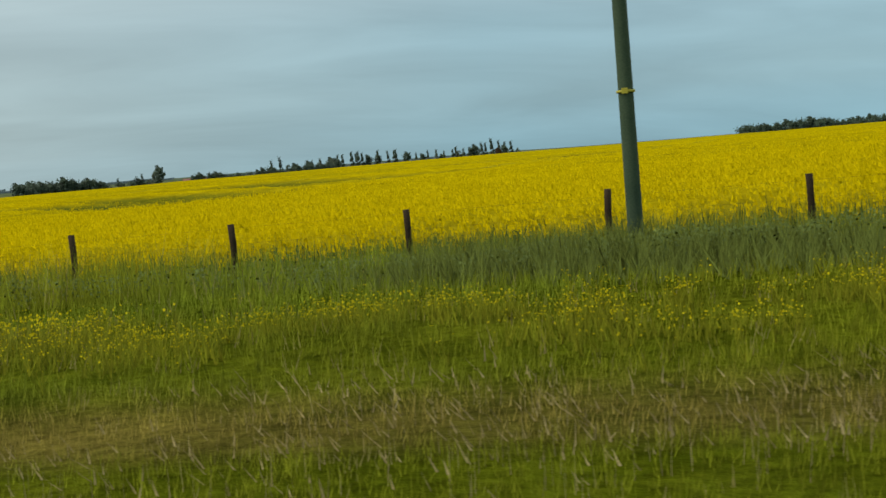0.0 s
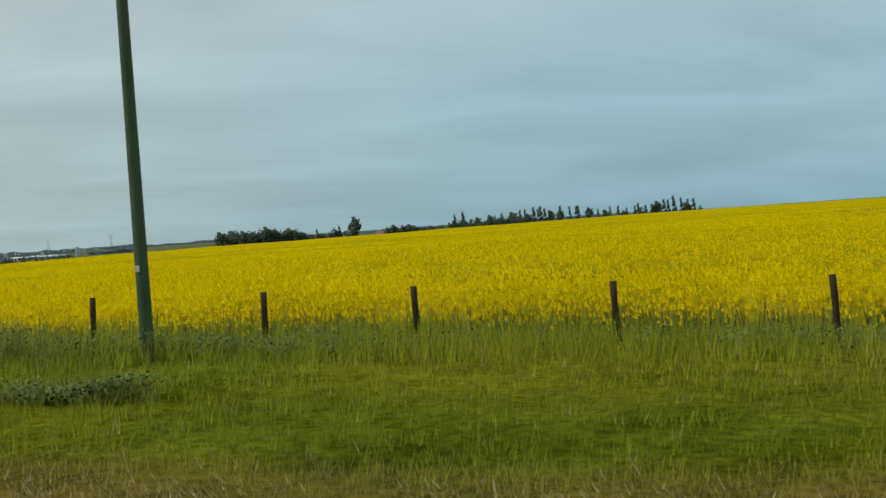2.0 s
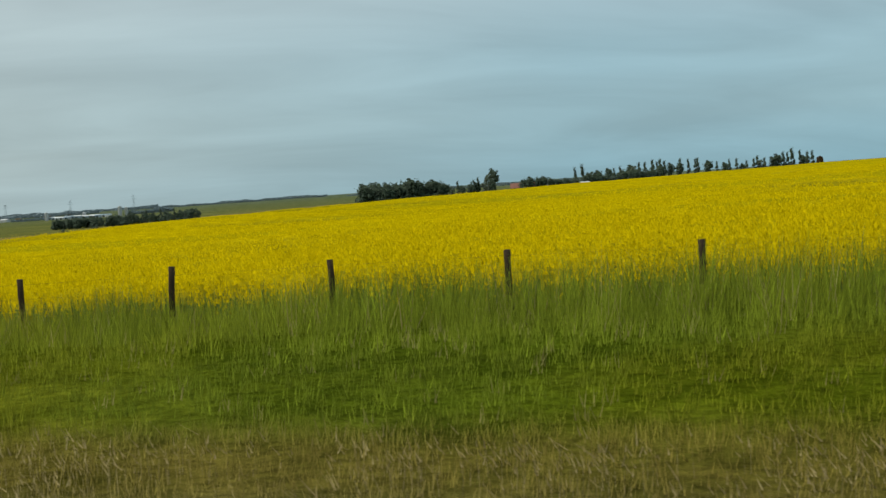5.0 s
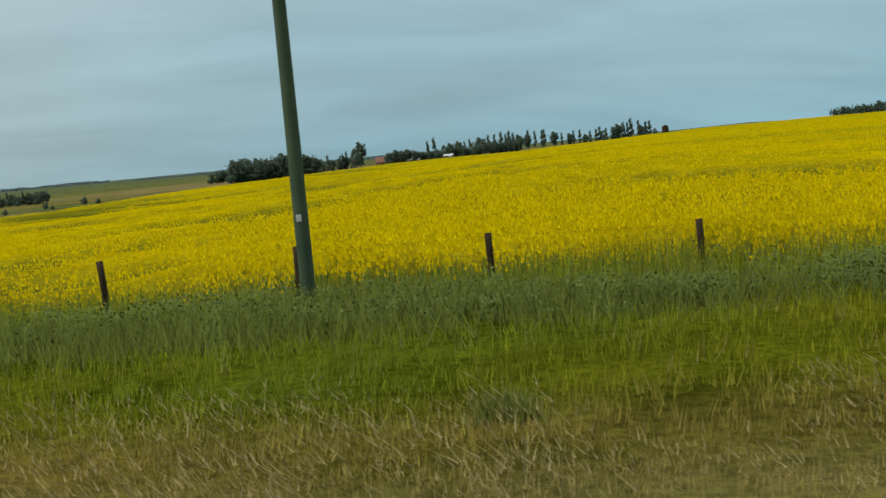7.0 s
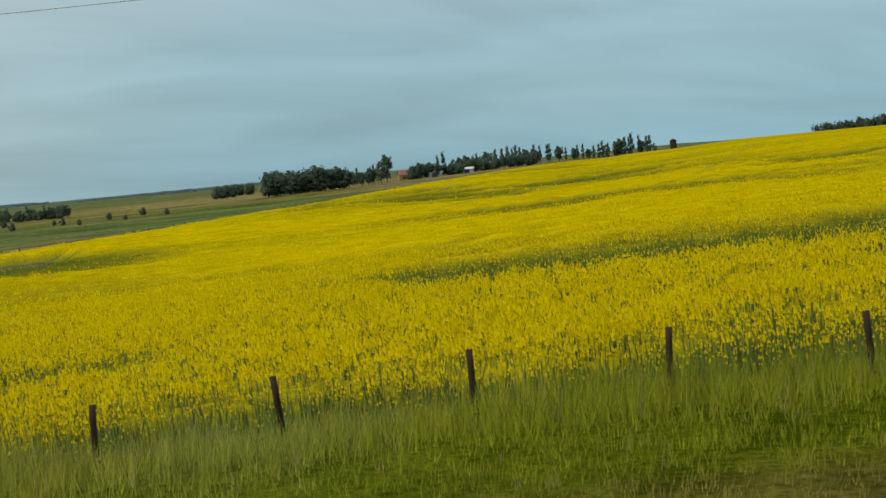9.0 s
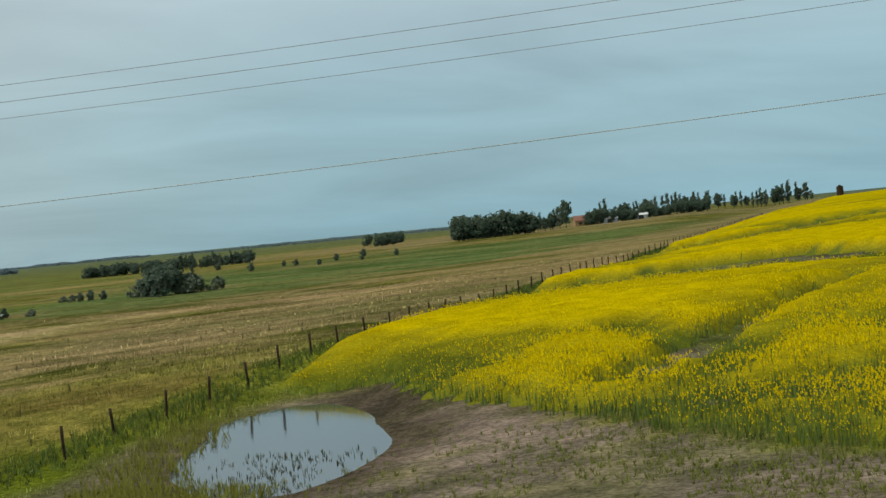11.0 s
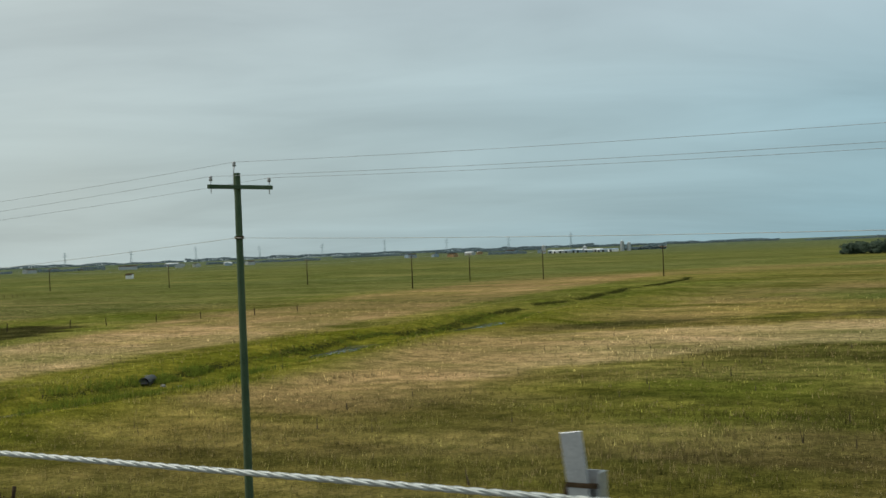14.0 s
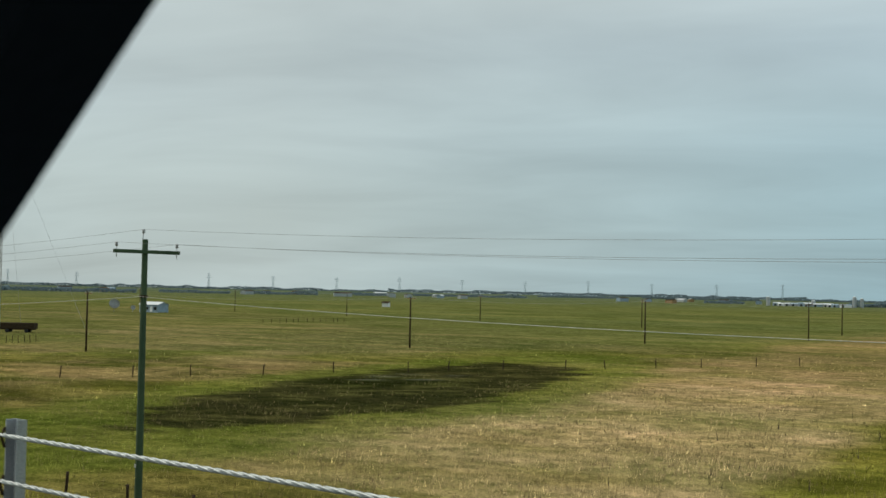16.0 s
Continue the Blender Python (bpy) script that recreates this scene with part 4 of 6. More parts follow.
POLES = [(66.0, 21.5, 9.4), (-2.0, 21.0, 9.5), (-71.9, 21.2, 9.5), (-142.0, 21.2, 9.3), (-211.8, 21.2, 9.0), (-286.0, 21.8, 6.9), (-360.2, 22.7, 4.75),
         (-438.7, 28.6, 4.13), (-507.7, 25.8, 3.16), (-577.0, 26.2, 3.0), (-646.0, 26.2, 2.9)]
ends = [utility_pole(x, y, top, "tall greenish treated wooden power pole with crossarm") for x, y, top in POLES]
for a, b in zip(ends, ends[1:]):
    for k, (p, q) in enumerate(zip(a, b)):
        sag = (1.0, 1.0, 1.0, 0.95)[k]
        pts = [p.lerp(q, i / 24) - Vector((0, 0, sag * 4 * (i / 24) * (1 - i / 24))) for i in range(25)]
        strand("power_wire", pts, 0.0075 if k == 3 else 0.0052, M_NEUTRAL if k == 3 else M_WIRE, "thin sagging overhead power wire between poles", group="overhead wires")

# ---------------------------------------------------------------- cable barrier
BAR_Y = 3.52


def helix(y, z, x0, x1, step, r, strands, name, label):
    """A laid wire rope: strands wound round each other."""
    t = thing(name, label, "barrier cable", "road barrier cables")
    n = int(abs(x1 - x0) / step)
    xs = np.linspace(x0, x1, n + 1)
    for s in range(strands):
        a = xs / 0.22 * 2 * math.pi + s * 2 * math.pi / strands
        c = np.stack([xs, y + np.cos(a) * r * 0.46, z + np.sin(a) * r * 0.46], 1)
        b = np.array([0.3, 1.87, 3.44, 5.01])
        ring = np.stack([0 * b, np.cos(b), np.sin(b)], 1) * r * 0.66
        v = (c[:, None] + ring[None]).reshape(-1, 3)
        i = np.arange(n)[:, None] * 4
        k = np.arange(4)[None]
        f = np.stack([i + k, i + (k + 1) % 4, i + 4 + (k + 1) % 4, i + 4 + k], 2).reshape(-1, 4)
        o = new("strand", mesh_from("strand", v, f, [M_CABLE]))
        o.data.polygons.foreach_set("use_smooth", np.ones(len(f), bool))
        o.parent = t
    return t


def barrier_post(x, high):
    t = thing("barrier_post", "galvanised steel post of the road cable barrier", "barrier post", "barrier posts")
    t.matrix_world = pose(x, BAR_Y, ground_at(x, BAR_Y), 0, 0, 0)
    h = 0.95
    bm = bmesh.new()
    # a channel: web and two flanges
    box(bm, -0.045, 0.045, 0.018, 0.026, -0.4, h, 0.0)
    box(bm, -0.053, -0.045, -0.03, 0.026, -0.4, h, 0.0)
    box(bm, 0.045, 0.053, -0.03, 0.026, -0.4, h, 0.0)
    part("channel", bm, M_GALV, t)
    for z in (0.86, 0.62):
        bm = bmesh.new()
        tube(bm, [(-0.055, -0.032, z - 0.05), (-0.055, -0.05, z), (-0.055, -0.032, z + 0.05)], [0.008] * 3, 6)
        part("hook", bm, M_POST, t, "dark hook bolt")
    if high:
        bm = bmesh.new()
        box(bm, -0.036, 0.036, -0.045, -0.035, h - 0.10, h + 0.13, 0.002)
        bm.transform(Matrix.Rotation(radians(-7), 4, "Y") @ Matrix.Identity(4))
        bm.transform(Matrix.Translation((0.118 * h - 0.012, 0, 0)))
        part("marker_plate", bm, M_GALV, t, "plain grey marker plate")
        bm = bmesh.new()
        box(bm, -0.050, 0.050, -0.047, -0.033, h - 0.045, h - 0.030)
        part("band", bm, M_POST, t, "black strap")
    return t


MARKED = (-334.3, -391.7, -414.8, -426.3, -449.3, -460.6)
LAID = (-334.3, -386.0, -391.7, -414.8, -426.3, -432.2, -449.3, -460.6, -466.3, -477.9, -541.0)
spots = [LAID[0]]
for x0, x1 in zip(LAID, LAID[1:]):
    n = round((x0 - x1) / 5.74)
    spots += [x0 + (x1 - x0) * (k + 1) / n for k in range(n)]
for x in spots:
    barrier_post(x, any(abs(x - m) < 0.1 for m in MARKED))
helix(BAR_Y - 0.045, 0.84, -326.0, -520.0, 0.044, 0.0125, 3, "barrier_cable", "taut galvanised wire rope, upper strand of the barrier")
helix(BAR_Y - 0.045, 0.61, -326.0, -520.0, 0.044, 0.0125, 3, "barrier_cable", "taut galvanised wire rope, lower strand of the barrier")


# ---------------------------------------------------------------- trees
def tree_mesh(seed, h, spread, trunk, leaves, leaf, lobes, slim=1.0, bare=0.25):
    """Trunk with limbs, and a crown of small leaf clumps gathered round the limb ends."""
    rnd = random.Random(seed)
    rng = np.random.default_rng(seed)
    bm = bmesh.new()
    tube(bm, [(0, 0, -0.3), (rnd.uniform(-.1, .1), rnd.uniform(-.1, .1), h * 0.35), (rnd.uniform(-.3, .3), rnd.uniform(-.3, .3), h * 0.8)], [trunk, trunk * 0.7, trunk * 0.25], 6)
    tips = []
    for k in range(lobes):
        f = bare + (1 - bare) * (k + 0.5) / lobes
        a = rnd.uniform(0, 2 * math.pi)
        r = spread * (math.sin(math.pi * min(1, (f - bare) / (1 - bare) * 0.85 + 0.12)) ** 0.7) * rnd.uniform(0.35, 1.0)
        tip = Vector((math.cos(a) * r, math.sin(a) * r, h * f * rnd.uniform(0.84, 1.10)))
        root = Vector((0, 0, h * f * 0.72))
        tube(bm, [root, root.lerp(tip, 0.55) + Vector((0, 0, 0.1 * h * 0.2)), tip], [trunk * 0.3, trunk * 0.2, trunk * 0.07], 3, False)
        tips.append(tip)
    wood = bm
    per = leaves // lobes
    vs = []
    for tip in tips:
        size = spread * rnd.uniform(0.12, 0.44)
        c = rng.normal(0, 1, (per, 3)) * np.array([size, size, size * slim]) * 0.62 + np.array(tip)
        c[:, 2] = np.clip(c[:, 2], h * bare * 0.75, h * 1.18)
        vs.append(leaf_tris(c, leaf, rng))
    v = np.concatenate(vs)
    return wood, v, np.arange(len(v)).reshape(-1, 3)


def tree(kind, seed, h, spread, trunk, leaves, leaf, lobes, mat, label, slim=1.0, bare=0.25):
    t = thing("tree" if kind == "tree" else "bush", label, kind)
    wood, v, f = tree_mesh(seed, h, spread, trunk, leaves, leaf, lobes, slim, bare)
    part("trunk" if kind == "tree" else "stem", wood, M_BARK, t)
    crown = new("crown" if kind == "tree" else "foliage", mesh_from("crown", v, f, [mat]))
    crown.parent = t
    return t


def place(t, x, y, s=1.0, turn=0.0, sz=None, sink=0.0, first=[0]):
    return copy_thing(t, Matrix.LocRotScale((x, y, ground_at(x, y) - sink), Euler((0, 0, 0.35 * math.sin(turn))), (s * (1 if turn % 2 < 1 else 0.86), s, sz or s)))


KINDS = [tree("tree", 201, 10.0, 3.4, 0.22, 1000, 0.46, 18, M_LEAF, "dark green broadleaf tree in a farm shelterbelt"),
         tree("tree", 202, 9.0, 4.0, 0.25, 1000, 0.46, 18, M_LEAF, "dark green rounded tree in a farm shelterbelt", bare=0.12),
         tree("tree", 203, 11.0, 1.7, 0.18, 480, 0.42, 14, M_LEAF, "slim dark poplar in a shelterbelt row", 1.5, 0.15),
         tree("tree", 204, 8.0, 2.4, 0.16, 460, 0.42, 12, M_LEAF_PALE, "thin pale-leaved tree in a shelterbelt row", 1.1, 0.3)]
BUSHES = [tree("bush", 211, 3.0, 2.4, 0.10, 1300, 0.22, 14, M_LEAF_PALE, "grey-green willow bush in damp pasture", 0.8, 0.05),
          tree("bush", 212, 4.2, 2.6, 0.12, 1500, 0.24, 15, M_LEAF, "dark green bush in damp pasture", 0.9, 0.05)]
rnd = random.Random(31)


def belt(n, x0, y0, x1, y1, depth, kinds, s0, s1, group, gaps=0.08):
    for k in range(n):
        f = (k + rnd.uniform(0.1, 0.9)) / n
        if rnd.random() < gaps and 0.05 < f < 0.95:
            continue
        o = place(KINDS[rnd.choice(kinds)], x0 + (x1 - x0) * f + rnd.uniform(-1, 1), y0 + (y1 - y0) * f + rnd.uniform(0, depth), s0 + (s1 - s0) * (0.55 * vnoise(f * 30, 0.0, 3.0, n) + 0.45 * rnd.random()), rnd.uniform(0, 6.28))
        tagged(o, group=group)


def woods(n, x0, y0, x1, y1, depth, kinds, s0, s1, label):
    """A far wood whose trees cannot be told apart: crowns and trunks joined in one mesh."""
    vs, slots = [], []
    for k in range(n):
        f = (k + rnd.uniform(0.1, 0.9)) / n
        x, y, sc, turn = x0 + (x1 - x0) * f + rnd.uniform(-1, 1), y0 + (y1 - y0) * f + rnd.uniform(0, depth), s0 + (s1 - s0) * (0.55 * float(vnoise(f * 30, 0.0, 3.0, n)) + 0.45 * rnd.random()), rnd.uniform(-0.35, 0.35)
        me = [o for o in KINDS[rnd.choice(kinds)].children if o.name.startswith("crown")][0].data
        co = np.empty(len(me.vertices) * 3, np.float32)
        me.vertices.foreach_get("co", co)
        co = co.reshape(-1, 3) * sc @ np.array(((math.cos(turn), math.sin(turn), 0), (-math.sin(turn), math.cos(turn), 0), (0, 0, 1)))
        base = np.array((x, y, ground_at(x, y)))
        top = float(co[:, 2].max()) * 0.8
        trunk = np.array([(-0.2, 0, -0.3), (0.2, 0, -0.3), (0, 0, top), (0, -0.2, -0.3), (0, 0.2, -0.3), (0, 0, top)]) * (sc, sc, 1)
        vs += [co + base, trunk + base]
        slots += [0] * (len(co) // 3) + [1, 1]
    v = np.concatenate(vs)
    ob = new("far_woods", mesh_from("far_woods", v, np.arange(len(v)).reshape(-1, 3), [M_LEAF, M_BARK], None, slots))
    return tagged(ob, label, "trees", kind="stuff")


belt(14, -364, 664, -352, 706, 8, (2, 3, 0), 0.55, 0.95, "farm grove")
belt(56, -402, 638, -364, 660, 20, (0, 1, 1, 0), 0.68, 1.3, "farm grove")
place(KINDS[0], -347.5, 714, 1.15, 1.0, 1.45)
place(KINDS[3], -351.0, 716, 1.1, 2.0, 1.25)
belt(5, -478, 846, -468, 850, 6, (0, 1), 0.7, 1.0, "field corner trees")
belt(76, -338, 728, -264, 800, 14, (0, 1, 0, 1, 3, 0), 0.4, 0.95, "shelterbelt row", 0.15)
belt(46, -330, 850, -175, 960, 18, (0, 2, 3, 2), 0.65, 1.4, "far shelterbelt")
belt(12, -508, 955, -478, 965, 14, (1, 0), 0.7, 1.0, "field corner trees")
woods(84, -602, 650, -552, 655, 24, (1, 1, 0, 3), 0.36, 0.68, "dark continuous wood across the pasture")
woods(76, -552, 645, -511, 652, 24, (0, 1, 2, 3), 0.3, 0.78, "dark wood with an uneven top across the pasture")
belt(44, -16, 1150, 130, 1170, 30, (0, 1, 0), 1.05, 1.75, "far hill grove", 0.02)
for x, y, k, s in ((-424, 277, 1, 1.4), (-428, 281, 1, 1.2), (-420, 283, 0, 1.3), (-417, 279, 0, 1.2), (-432, 285, 0, 1.0), (-414, 286, 0, 0.9), (-447, 293, 1, 0.5), (-450, 294, 1, 0.42), (-453, 296, 0, 0.5),
                   (-443, 291, 1, 0.42), (-456, 298, 0, 0.45), (-440, 228, 1, 0.5), (-437.5, 229, 1, 0.42), (-433, 231, 0, 0.4)):
    place(BUSHES[k], x, y, s, rnd.uniform(0, 6))
for x, y, k, sc in ((-424, 281, 0, 0.62), (-426.5, 283, 2, 0.6), (-421.5, 282, 0, 0.55), (-428, 285, 3, 0.6), (-419, 285, 2, 0.5)):
    place(KINDS[k], x, y, sc, rnd.uniform(0, 6))
for x, y, s in ((-450, 443, 0.6), (-438, 460, 0.5), (-427, 479, 0.5), (-421, 502, 0.6), (-403, 473, 0.45), (-425, 441, 0.4), (-487, 524, 0.6), (-412, 452, 0.35), (-445, 470, 0.4)):
    place(BUSHES[1], x, y, s, rnd.uniform(0, 6))
for t in KINDS + BUSHES:
    for o in (t, *t.children):
        bpy.data.objects.remove(o)


# ---------------------------------------------------------------- things along the road
M_YELLOW = material("sign_yellow", (0.84, 0.40, 0.004), (0.92, 0.46, 0.008), 6.0, 60.0, 0.7, 0.0, spec=0.05)
M_BLACK = material("sign_black", (0.010, 0.011, 0.016), (0.02, 0.02, 0.028), 6.0, 60.0, 0.5, 0.0)
M_PIPE = material("black_plastic", (0.012, 0.012, 0.013), (0.03, 0.03, 0.03), 5.0, 60.0, 0.55, 0.2)
M_WHITE = material("white_paint", (0.62, 0.63, 0.62), (0.80, 0.80, 0.78), 1.5, 12.0, 0.6, 0.1)
M_ROOF = material("pale_metal_roof", (0.60, 0.62, 0.62), (0.76, 0.77, 0.76), 0.8, 8.0, 0.5, 0.1)
M_BLUE = material("blue_grey_siding", (0.20, 0.28, 0.34), (0.30, 0.38, 0.44), 0.8, 8.0, 0.7, 0.1)
M_RED = material("red_roof", (0.20, 0.085, 0.060), (0.28, 0.13, 0.09), 0.8, 8.0, 0.7, 0.1)
M_GLASS = material("window_glass", (0.02, 0.025, 0.03), (0.04, 0.045, 0.05), 1.0, 8.0, 0.1, 0.0, spec=0.6)


def slab(points, thick, mat, name, parent, label=""):
    """A flat plate cut along points in the x-z plane, its face to -y."""
    bm = bmesh.new()
    f = bm.faces.new([bm.verts.new((x, 0, z)) for x, z in points])
    r = bmesh.ops.extrude_face_region(bm, geom=[f])
    bmesh.ops.translate(bm, verts=[v for v in r["geom"] if isinstance(v, bmesh.types.BMVert)], vec=(0, thick, 0))
    bmesh.ops.recalc_face_normals(bm, faces=bm.faces)
    return part(name, bm, mat, parent, label)


def lettering(text, size, x, z, parent, name="lettering"):
    cu = bpy.data.curves.new("letters", "FONT")
    cu.body, cu.size, cu.align_x, cu.align_y, cu.extrude = text, size, "CENTER", "CENTER", 0.0008
    tmp = new("letters", cu)
    me = bpy.data.meshes.new_from_object(tmp.evaluated_get(bpy.context.evaluated_depsgraph_get()))
    bpy.data.objects.remove(tmp)
    me.transform(Matrix.Translation((x, -0.0045, z)) @ Matrix.Rotation(radians(90), 4, "X"))
    me.materials.clear()
    me.materials.append(M_BLACK)
    ob = new(name, me)
    ob.parent = parent
    return ob


def warning_sign(x, y):
    t = thing("road_sign", "yellow diamond warning sign with plaque on a timber post", "road sign")
    base = ground_at(x, y)
    t.matrix_world = pose(x, y, base) @ Matrix.Rotation(radians(-8.6), 4, "Y") @ Matrix.Rotation(radians(71), 4, "Z")
    bm = bmesh.new()
    box(bm, -0.07, 0.07, 0.03, 0.13, -0.5, 3.3 - base, 0.006)
    part("post", bm, M_TIMBER, t, "weathered square timber post")
    zc = 2.69 - base
    r = 0.53

    def diamond(s):
        return [(0, zc - s), (s, zc), (0, zc + s), (-s, zc)]
    edge = slab(diamond(r), 0.004, M_BLACK, "border", t, "black sign border")
    face = slab(diamond(r - 0.022), 0.006, M_YELLOW, "panel", t, "yellow diamond panel")
    face.location.y = -0.003
    for sx in (-0.12, 0.08):
        pts = [(sx - 0.03, zc + 0.25), (sx + 0.03, zc + 0.25), (sx + 0.03, zc - 0.03), (sx + 0.14, zc - 0.11), (sx + 0.09, zc - 0.34), (sx + 0.03, zc - 0.34), (sx + 0.07, zc - 0.15), (sx - 0.03, zc - 0.07)]
        a = slab(pts, 0.002, M_BLACK, "arrow", face, "black bent skid mark")
        a.location.y = -0.003
    for dz in (-0.4, 0.4):
        bm = bmesh.new()
        tube(bm, [(0, -0.012, zc + dz), (0, 0.03, zc + dz)], [0.012, 0.012], 8)
        part("bolt", bm, M_RED, t, "rusty bolt")
    zp = 1.985 - base
    pl = slab([(-0.225, zp - 0.15), (0.225, zp - 0.15), (0.225, zp + 0.15), (-0.225, zp + 0.15)], 0.004, M_YELLOW, "plaque", t, "yellow rectangular plaque")
    for dz in (-0.135, 0.135):
        bm = bmesh.new()
        box(bm, -0.215, 0.215, -0.004, -0.002, zp + dz - 0.008, zp + dz + 0.008)
        part("edge_bar", bm, M_BLACK, pl)
    lettering("ICY BRIDGE", 0.074, 0, zp + 0.055, pl)
    lettering("DECK", 0.078, 0, zp - 0.06, pl)
    return t


warning_sign(-339.40, 5.84)


def pipe_stub(x, y):
    t = thing("guide_post", "black plastic guide post stub in verge grass", "guide post")
    t.matrix_world = pose(x, y, ground_at(x, y), 0, 4, 0)
    h = 0.60 - ground_at(x, y)
    bm = bmesh.new()
    n = 12
    pts = [(0, 0, -0.1 + (h + 0.1) * k / n) for k in range(n + 1)]
    tube(bm, pts, [0.048 + (0.002 if k % 2 else 0) for k in range(n + 1)], 20, False)
    part("shell", bm, M_PIPE, t)
    bm = bmesh.new()
    tube(bm, [(0, 0, h), (0, 0, h - 0.25)], [0.043, 0.043], 20, False)
    part("inner_wall", bm, M_PIPE, t)
    bm = bmesh.new()
    tube(bm, [(0, 0, h - 0.02), (0, 0, h + 0.015), (0, 0, h + 0.016)], [0.051, 0.0505, 0.0435], 20, False)
    part("rim", bm, M_PIPE, t)
    return t


def marker_stake(x, y, top, face, post):
    t = thing("marker_stake", "thin steel stake with a pale reflector plate", "marker")
    g = ground_at(x, y)
    t.matrix_world = pose(x, y, g)
    h = top - g
    bm = bmesh.new()
    box(bm, -0.02, 0.02, 0, 0.012, -0.3, h, 0.0)
    part("stake", bm, post, t)
    bm = bmesh.new()
    box(bm, -0.055, 0.055, -0.008, -0.002, h - 0.3, h, 0.002)
    part("plate", bm, face, t, "pale reflector plate")
    return t


pipe_stub(-304.33, 5.0)
marker_stake(-306.3, 20.6, -2.5, M_WHITE, M_GALV)
marker_stake(-464.4, 29.1, -5.85, M_BLUE, M_POST)


def metal_gate(x, y):
    t = thing("field_gate", "dark tubular steel field gate at the pasture corner", "gate")
    g = ground_at(x, y)
    t.matrix_world = pose(x, y, g, 0, 0, 206)
    for k, z in enumerate((0.25, 0.55, 0.85, 1.18)):
        bm = bmesh.new()
        tube(bm, [(0, 0, z), (3.4, 0, z)], [0.022, 0.022], 8)
        part("rail", bm, M_PIPE, t)
    for x2 in (0.0, 1.7, 3.4):
        bm = bmesh.new()
        tube(bm, [(x2, 0, 0.12), (x2, 0, 1.2)], [0.022, 0.022], 8)
        part("upright", bm, M_PIPE, t)
    bm = bmesh.new()
    tube(bm, [(0.02, 0, 1.18), (1.7, 0, 0.28)], [0.018, 0.018], 8)
    part("brace", bm, M_PIPE, t)
    bm = bmesh.new()
    tube(bm, [(-0.12, 0, -0.4), (-0.12, 0, 1.35)], [0.06, 0.055], 10)
    part("gate_post", bm, M_PIPE, t)
    return t


metal_gate(-347.3, 34.2)


def lath_fence(x, y, n, seed):
    r = random.Random(seed)
    t = thing("lath_fence", "sagging remnant of dark wooden lath fence in grass", "lath fence", "lath fence remnants")
    g = ground_at(x, y)
    t.matrix_world = pose(x, y, g)
    for k in range(n):
        dx = k * 0.115 + r.uniform(-0.02, 0.02)
        h = 0.85 * (0.7 + 0.3 * math.sin(math.pi * (k + 0.5) / n)) * r.uniform(0.85, 1.05)
        bm = bmesh.new()
        box(bm, -0.02, 0.02, -0.006, 0.006, -0.05, h)
        bm.transform(pose(dx, r.uniform(-0.08, 0.08), ground_at(x + dx, y) - g, r.gauss(0, 6), r.gauss(4, 6), 0))
        part("lath", bm, M_POST, t)
    bm = bmesh.new()
    tube(bm, [(k * 0.115, 0.012, 0.5 + 0.06 * math.sin(k)) for k in range(0, n, 2)], [0.004] * len(range(0, n, 2)), 4, False)
    part("tie_wire", bm, M_POST, t)
    return t


for k, (x, n) in enumerate(((-462.2, 24), (-452.9, 34), (-471.9, 20), (-468.0, 28), (-505.7, 15), (-496.8, 30), (-480.3, 10))):
    lath_fence(x, LOW_Y + 0.25, n, 300 + k)


# ---------------------------------------------------------------- the far power lines, hut and mast
def field_pole(x, y, h=8.6):
    t = thing("field_pole", "slim dark power pole across the pasture", "utility pole", "far power line")
    t.matrix_world = pose(x, y, ground_at(x, y), 0, 0, -8)
    bm = bmesh.new()
    tube(bm, [(0, 0, -0.5), (0, 0, h * 0.5), (0, 0, h)], [0.16, 0.14, 0.11], 8)
    part("pole", bm, M_POST, t)
    bm = bmesh.new()
    box(bm, -1.1, 1.1, 0.1, 0.2, h - 0.4, h - 0.28)
    part("crossarm", bm, M_PLANK, t)
    for s in (-1.0, 0.0, 1.0):
        bm = bmesh.new()
        tube(bm, [(s, 0.15, h - 0.28), (s, 0.15, h - 0.2), (s, 0.15, h - 0.08)], [0.03, 0.07, 0.05], 6)
        part("insulator", bm, M_GLAZE, t)
    return Vector((x, y, ground_at(x, y) + h - 0.1))


line = [field_pole(-620 + 0.125 * (y - 161), y) for y in (161, 222, 280, 338)]
line.insert(0, field_pole(-632, 106))
cross = [field_pole(-558.5 - 63.4 * k, 335.5) for k in range(7)]
for run in (line, cross):
    for a, b in zip(run, run[1:]):
        pts = [a.lerp(b, i / 10) - Vector((0, 0, 0.8 * 4 * (i / 10) * (1 - i / 10))) for i in range(11)]
        strand("power_wire", pts, 0.008, M_WIRE, "thin far power wire over pasture", group="far overhead wires", sides=4)


